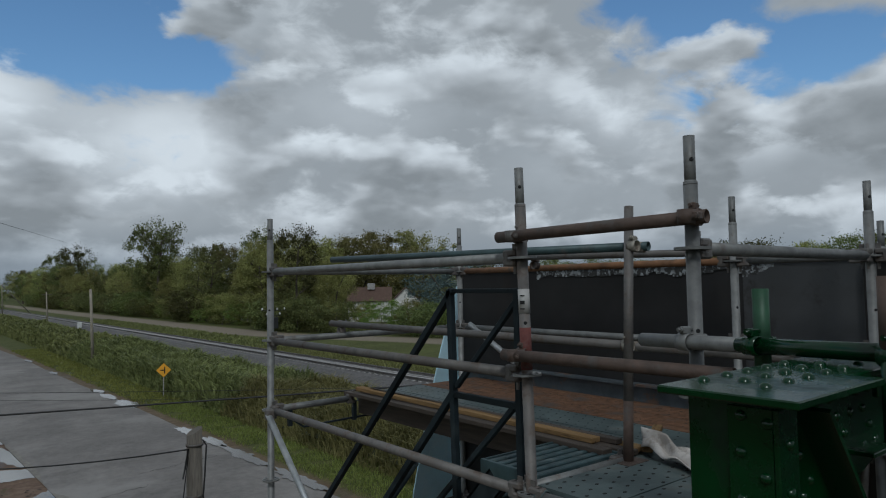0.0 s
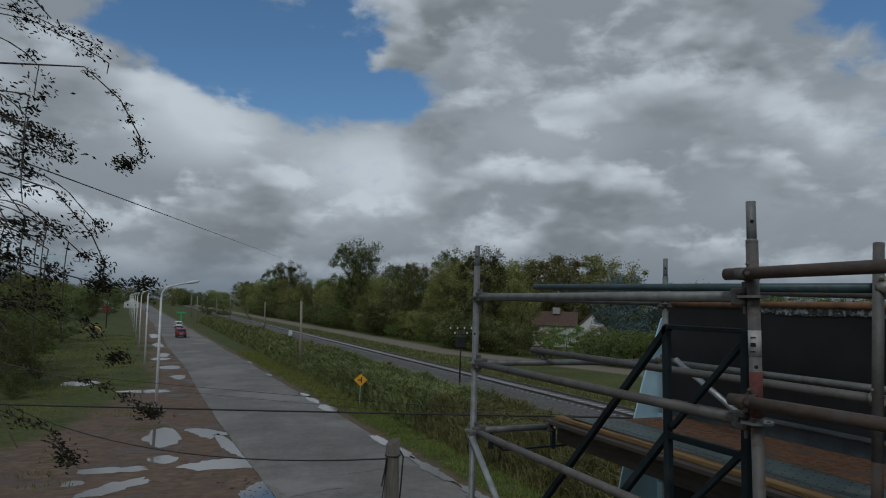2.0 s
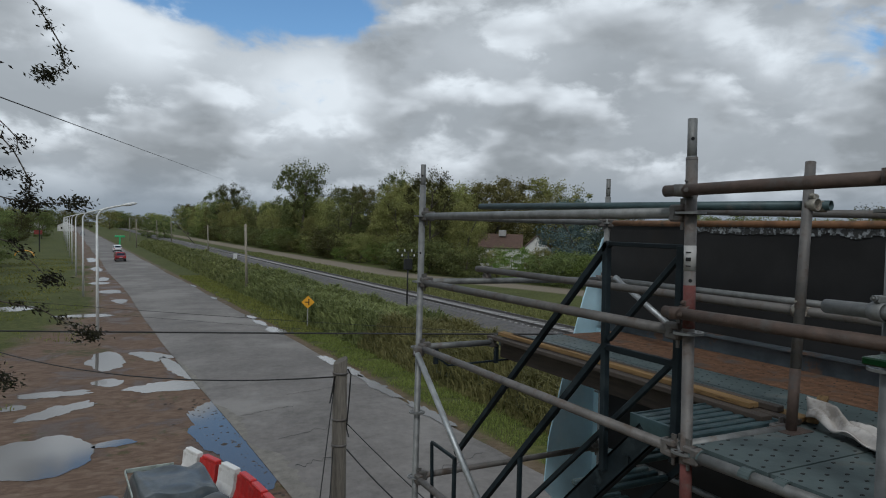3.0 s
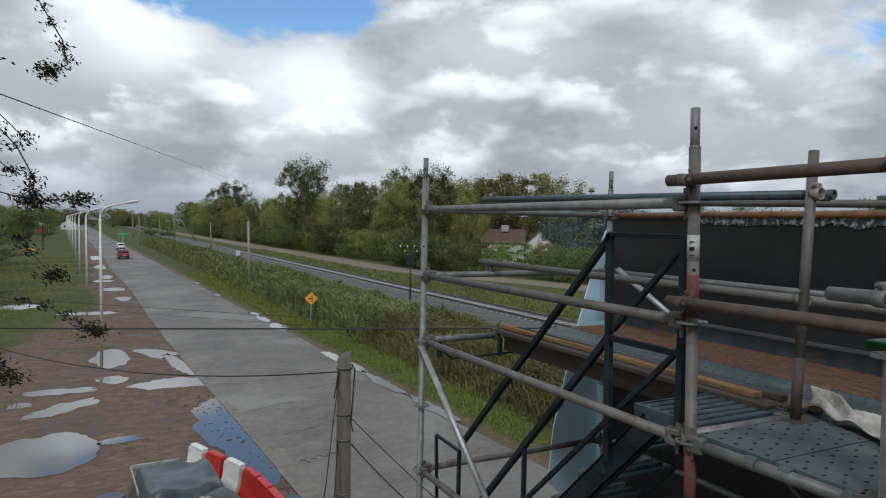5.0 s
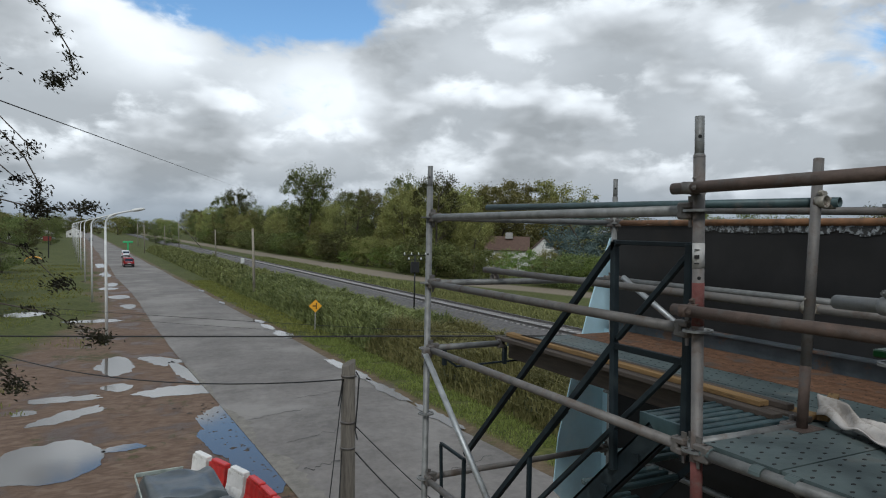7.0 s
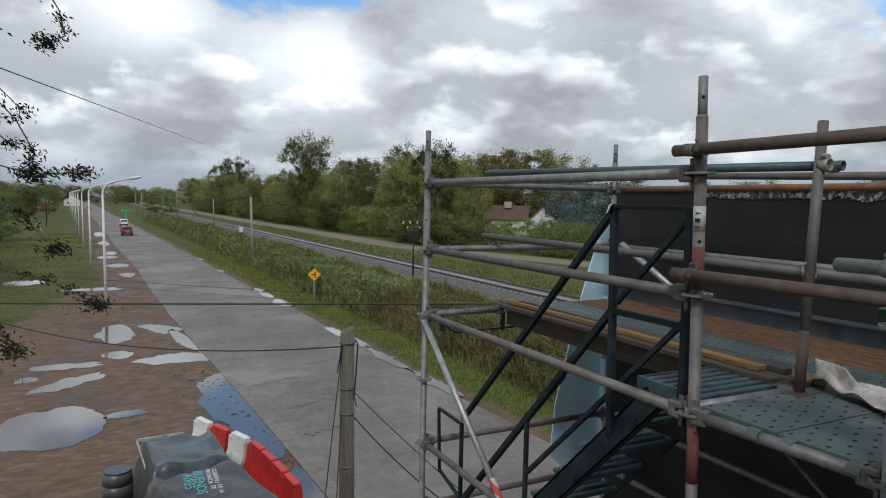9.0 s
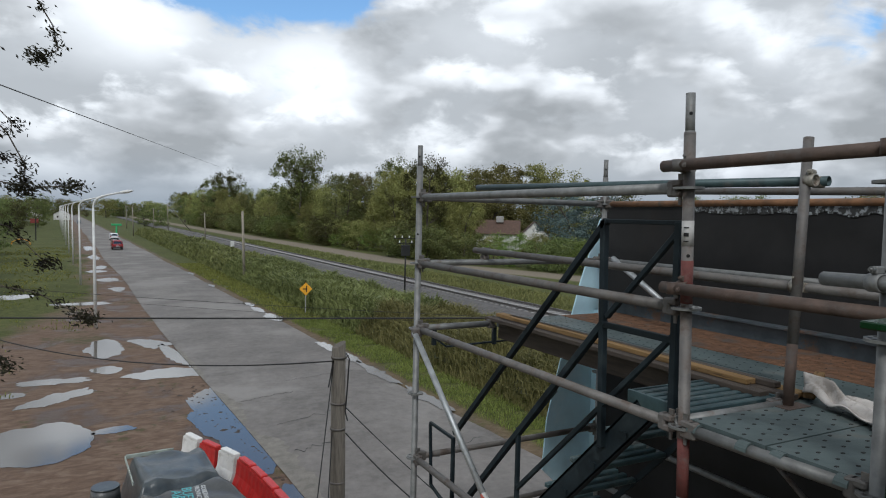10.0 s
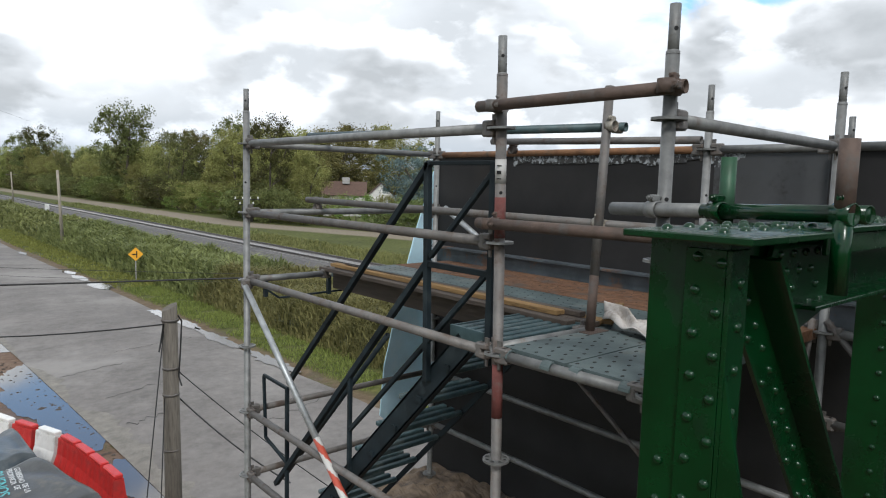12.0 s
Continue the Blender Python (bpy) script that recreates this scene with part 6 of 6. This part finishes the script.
GREEN_SIGN = material("bright_green_paint", (0.05, 0.42, 0.16), 0.5, scale=2, amount=0.1)
g = thing("roadside_marker", (3.2, 211, 0), "bright green tee-shaped roadside marker", "marker")
bm = bmesh.new()
box(bm, (-0.22, -0.2, 0), (0.22, 0.2, 2.1), 0.05)
part("stem", bm, GREEN_SIGN, g)
bm = bmesh.new()
box(bm, (-1.35, -0.25, 2.1), (1.35, 0.25, 2.65), 0.08)
part("head", bm, GREEN_SIGN, g)
yb = thing("play_arch", (-14.3, 141, 0), "low yellow arched play frame on the grass", "play equipment")
bm = bmesh.new()
for k in range(12):
    a0, a1 = math.pi * k / 12, math.pi * (k + 1) / 12
    plate(bm, [(1.5 * math.cos(a0), 0, 1.0 * math.sin(a0)), (1.5 * math.cos(a1), 0, 1.0 * math.sin(a1)), (1.5 * math.cos(a1), 1.6, 1.0 * math.sin(a1)), (1.5 * math.cos(a0), 1.6, 1.0 * math.sin(a0))], 0.1)
part("arch", bm, YELLOW, yb)
rs = thing("notice_board", (-13.2, 160, 0), "red notice board on a dark post in the park", "notice board")
bm = bmesh.new()
bar(bm, (0, 0, 0), (0, 0, 4.6), 0.22, 0.22, up=(0, 1, 0))
part("post", bm, CABLE, rs)
bm = bmesh.new()
box(bm, (-1.0, -0.1, 3.6), (0.5, 0.1, 4.5), 0.03)
part("board", bm, material("faded_red_board", (0.20, 0.035, 0.028), 0.7, scale=3, amount=0.3), rs)
for x, y, w, l, lab in ((-40, 300, 9, 14, "low white house far beyond the park"), (-30, 380, 8, 12, "low white house far along the road"), (-19, 430, 8, 10, "white house at the far end of the road")):
    gable_house(x, y, 0, w, l, 3.4, 5.4, lab)
wbox = thing("trackside_cabinet", (20.0, 123.0, 0.2), "small white trackside signal cabinet", "cabinet")
bm = bmesh.new()
box(bm, (-0.3, -0.3, 0), (0.3, 0.3, 1.3), 0.04)
part("box", bm, WHITE_PAINT, wbox)
# ---- the near tree over the road's edge ----
def near_tree():
    r = np.random.default_rng(21)
    t = thing("roadside_tree", (-6.3, 4.6, 0), "dark feathery leaved tree with drooping wind-blown twigs", "tree")
    o = Vector((-6.3, 4.6, 0))
    bm = bmesh.new()
    pts = [Vector((0, 0, -0.05)), Vector((0.1, 0, 2.5)), Vector((0.3, -0.1, 5.0)), Vector((0.7, -0.1, 7.2)), Vector((1.0, -0.2, 8.8))]
    for k, (a, b) in enumerate(zip(pts, pts[1:])):
        tube(bm, a, b, 0.19 - 0.035 * k, 0.155 - 0.035 * k, 12, 0, cap=False)
    limbs = []
    for k in range(20):
        p = pts[2].lerp(pts[4], r.uniform(0.1, 1.0))
        q = p + Vector((r.uniform(0.7, 1.7), r.uniform(-0.9, 0.9), r.uniform(0.1, 1.1)))
        tube(bm, p, q, 0.045, 0.015, 7, 0, cap=False)
        limbs.append(q)
    part("trunk", bm, BARK, t)
    tw = bmesh.new()
    clumps = []
    for k in range(84):
        p = Vector(limbs[int(r.integers(len(limbs)))]) + Vector(r.normal(size=3)) * 0.25
        d = Vector((r.uniform(0.0, 1.0), r.uniform(-0.6, 0.6), r.uniform(-0.3, 0.9))).normalized()
        n = int(r.integers(7, 15))
        reach = 3.45 - 0.30 * abs(p.z - 8.3) + r.normal() * 0.22
        for s in range(n):
            q = p + d * 0.13
            if q.x > reach:
                d = Vector((-0.1, d.y * 0.4, -1)).normalized()
                q = p + d * 0.11
            tube(tw, p, q, 0.006, 0.004, 4, 0, cap=False)
            p = q
            d = (d + Vector((0.06, r.normal() * 0.14, -0.15 + r.normal() * 0.10))).normalized()
            if s > 2 and r.uniform() < 0.42:
                m = int(r.integers(34, 76))
                sz = r.uniform(0.035, 0.085)
                clumps.append(np.array(p) + r.normal(size=(m, 3)) * np.array((sz, sz, sz * 0.6)) + np.array((sz * 0.6, 0, -0.3 * sz)))
    tagged(part("twig_mass", tw, BARK, t), kind="stuff")
    c = np.concatenate(clumps)
    c = c[c[:, 2] > 6.9]
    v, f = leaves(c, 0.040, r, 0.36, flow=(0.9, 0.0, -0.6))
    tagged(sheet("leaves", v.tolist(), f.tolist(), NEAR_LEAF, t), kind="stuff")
    # long sprays that hang out over the road's edge, each with a tuft at its end
    for ends in ([(2.5, -0.2, 8.9), (3.35, -0.2, 9.0), (3.65, -0.2, 8.75), (3.82, -0.2, 8.45), (3.86, -0.2, 8.25), (3.72, -0.2, 8.18)],
                 [(2.5, -0.2, 8.1), (3.2, -0.2, 7.9), (3.5, -0.2, 7.55), (3.62, -0.2, 7.3), (3.6, -0.2, 7.1)],
                 [(2.4, -0.2, 7.4), (3.1, -0.2, 7.25), (3.6, -0.2, 7.12), (3.96, -0.2, 7.14)],
                 [(2.2, -0.3, 7.0), (3.0, -0.3, 6.95), (3.5, -0.2, 6.8), (3.76, -0.2, 6.5)],
                 [(2.1, -0.3, 6.6), (3.0, -0.3, 6.45), (3.7, -0.2, 6.25), (4.06, -0.2, 6.02)],
                 [(2.0, -0.2, 6.3), (2.8, -0.2, 6.15), (3.3, -0.2, 5.9), (3.46, -0.2, 5.66)]):
        bm = bmesh.new()
        pts = [Vector(e) for e in ends]
        polytube(bm, pts, [0.010, *[0.006] * (len(pts) - 2), 0.003], 5)
        cl = []
        for i, (a, e) in enumerate(zip(pts[1:], pts[2:])):
            for s in range(5):
                if r.uniform() < 0.7:
                    cl.append(np.array(a.lerp(e, (s + 1) / 5)) + r.normal(size=(34, 3)) * np.array((0.035, 0.035, 0.022)))
        cl.append(np.array(pts[-1]) + r.normal(size=(190, 3)) * np.array((0.055, 0.055, 0.035)))
        br = part("spray", bm, BARK, t)
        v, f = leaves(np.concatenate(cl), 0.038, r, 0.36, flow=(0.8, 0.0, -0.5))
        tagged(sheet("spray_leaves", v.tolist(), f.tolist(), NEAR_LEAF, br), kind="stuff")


near_tree()
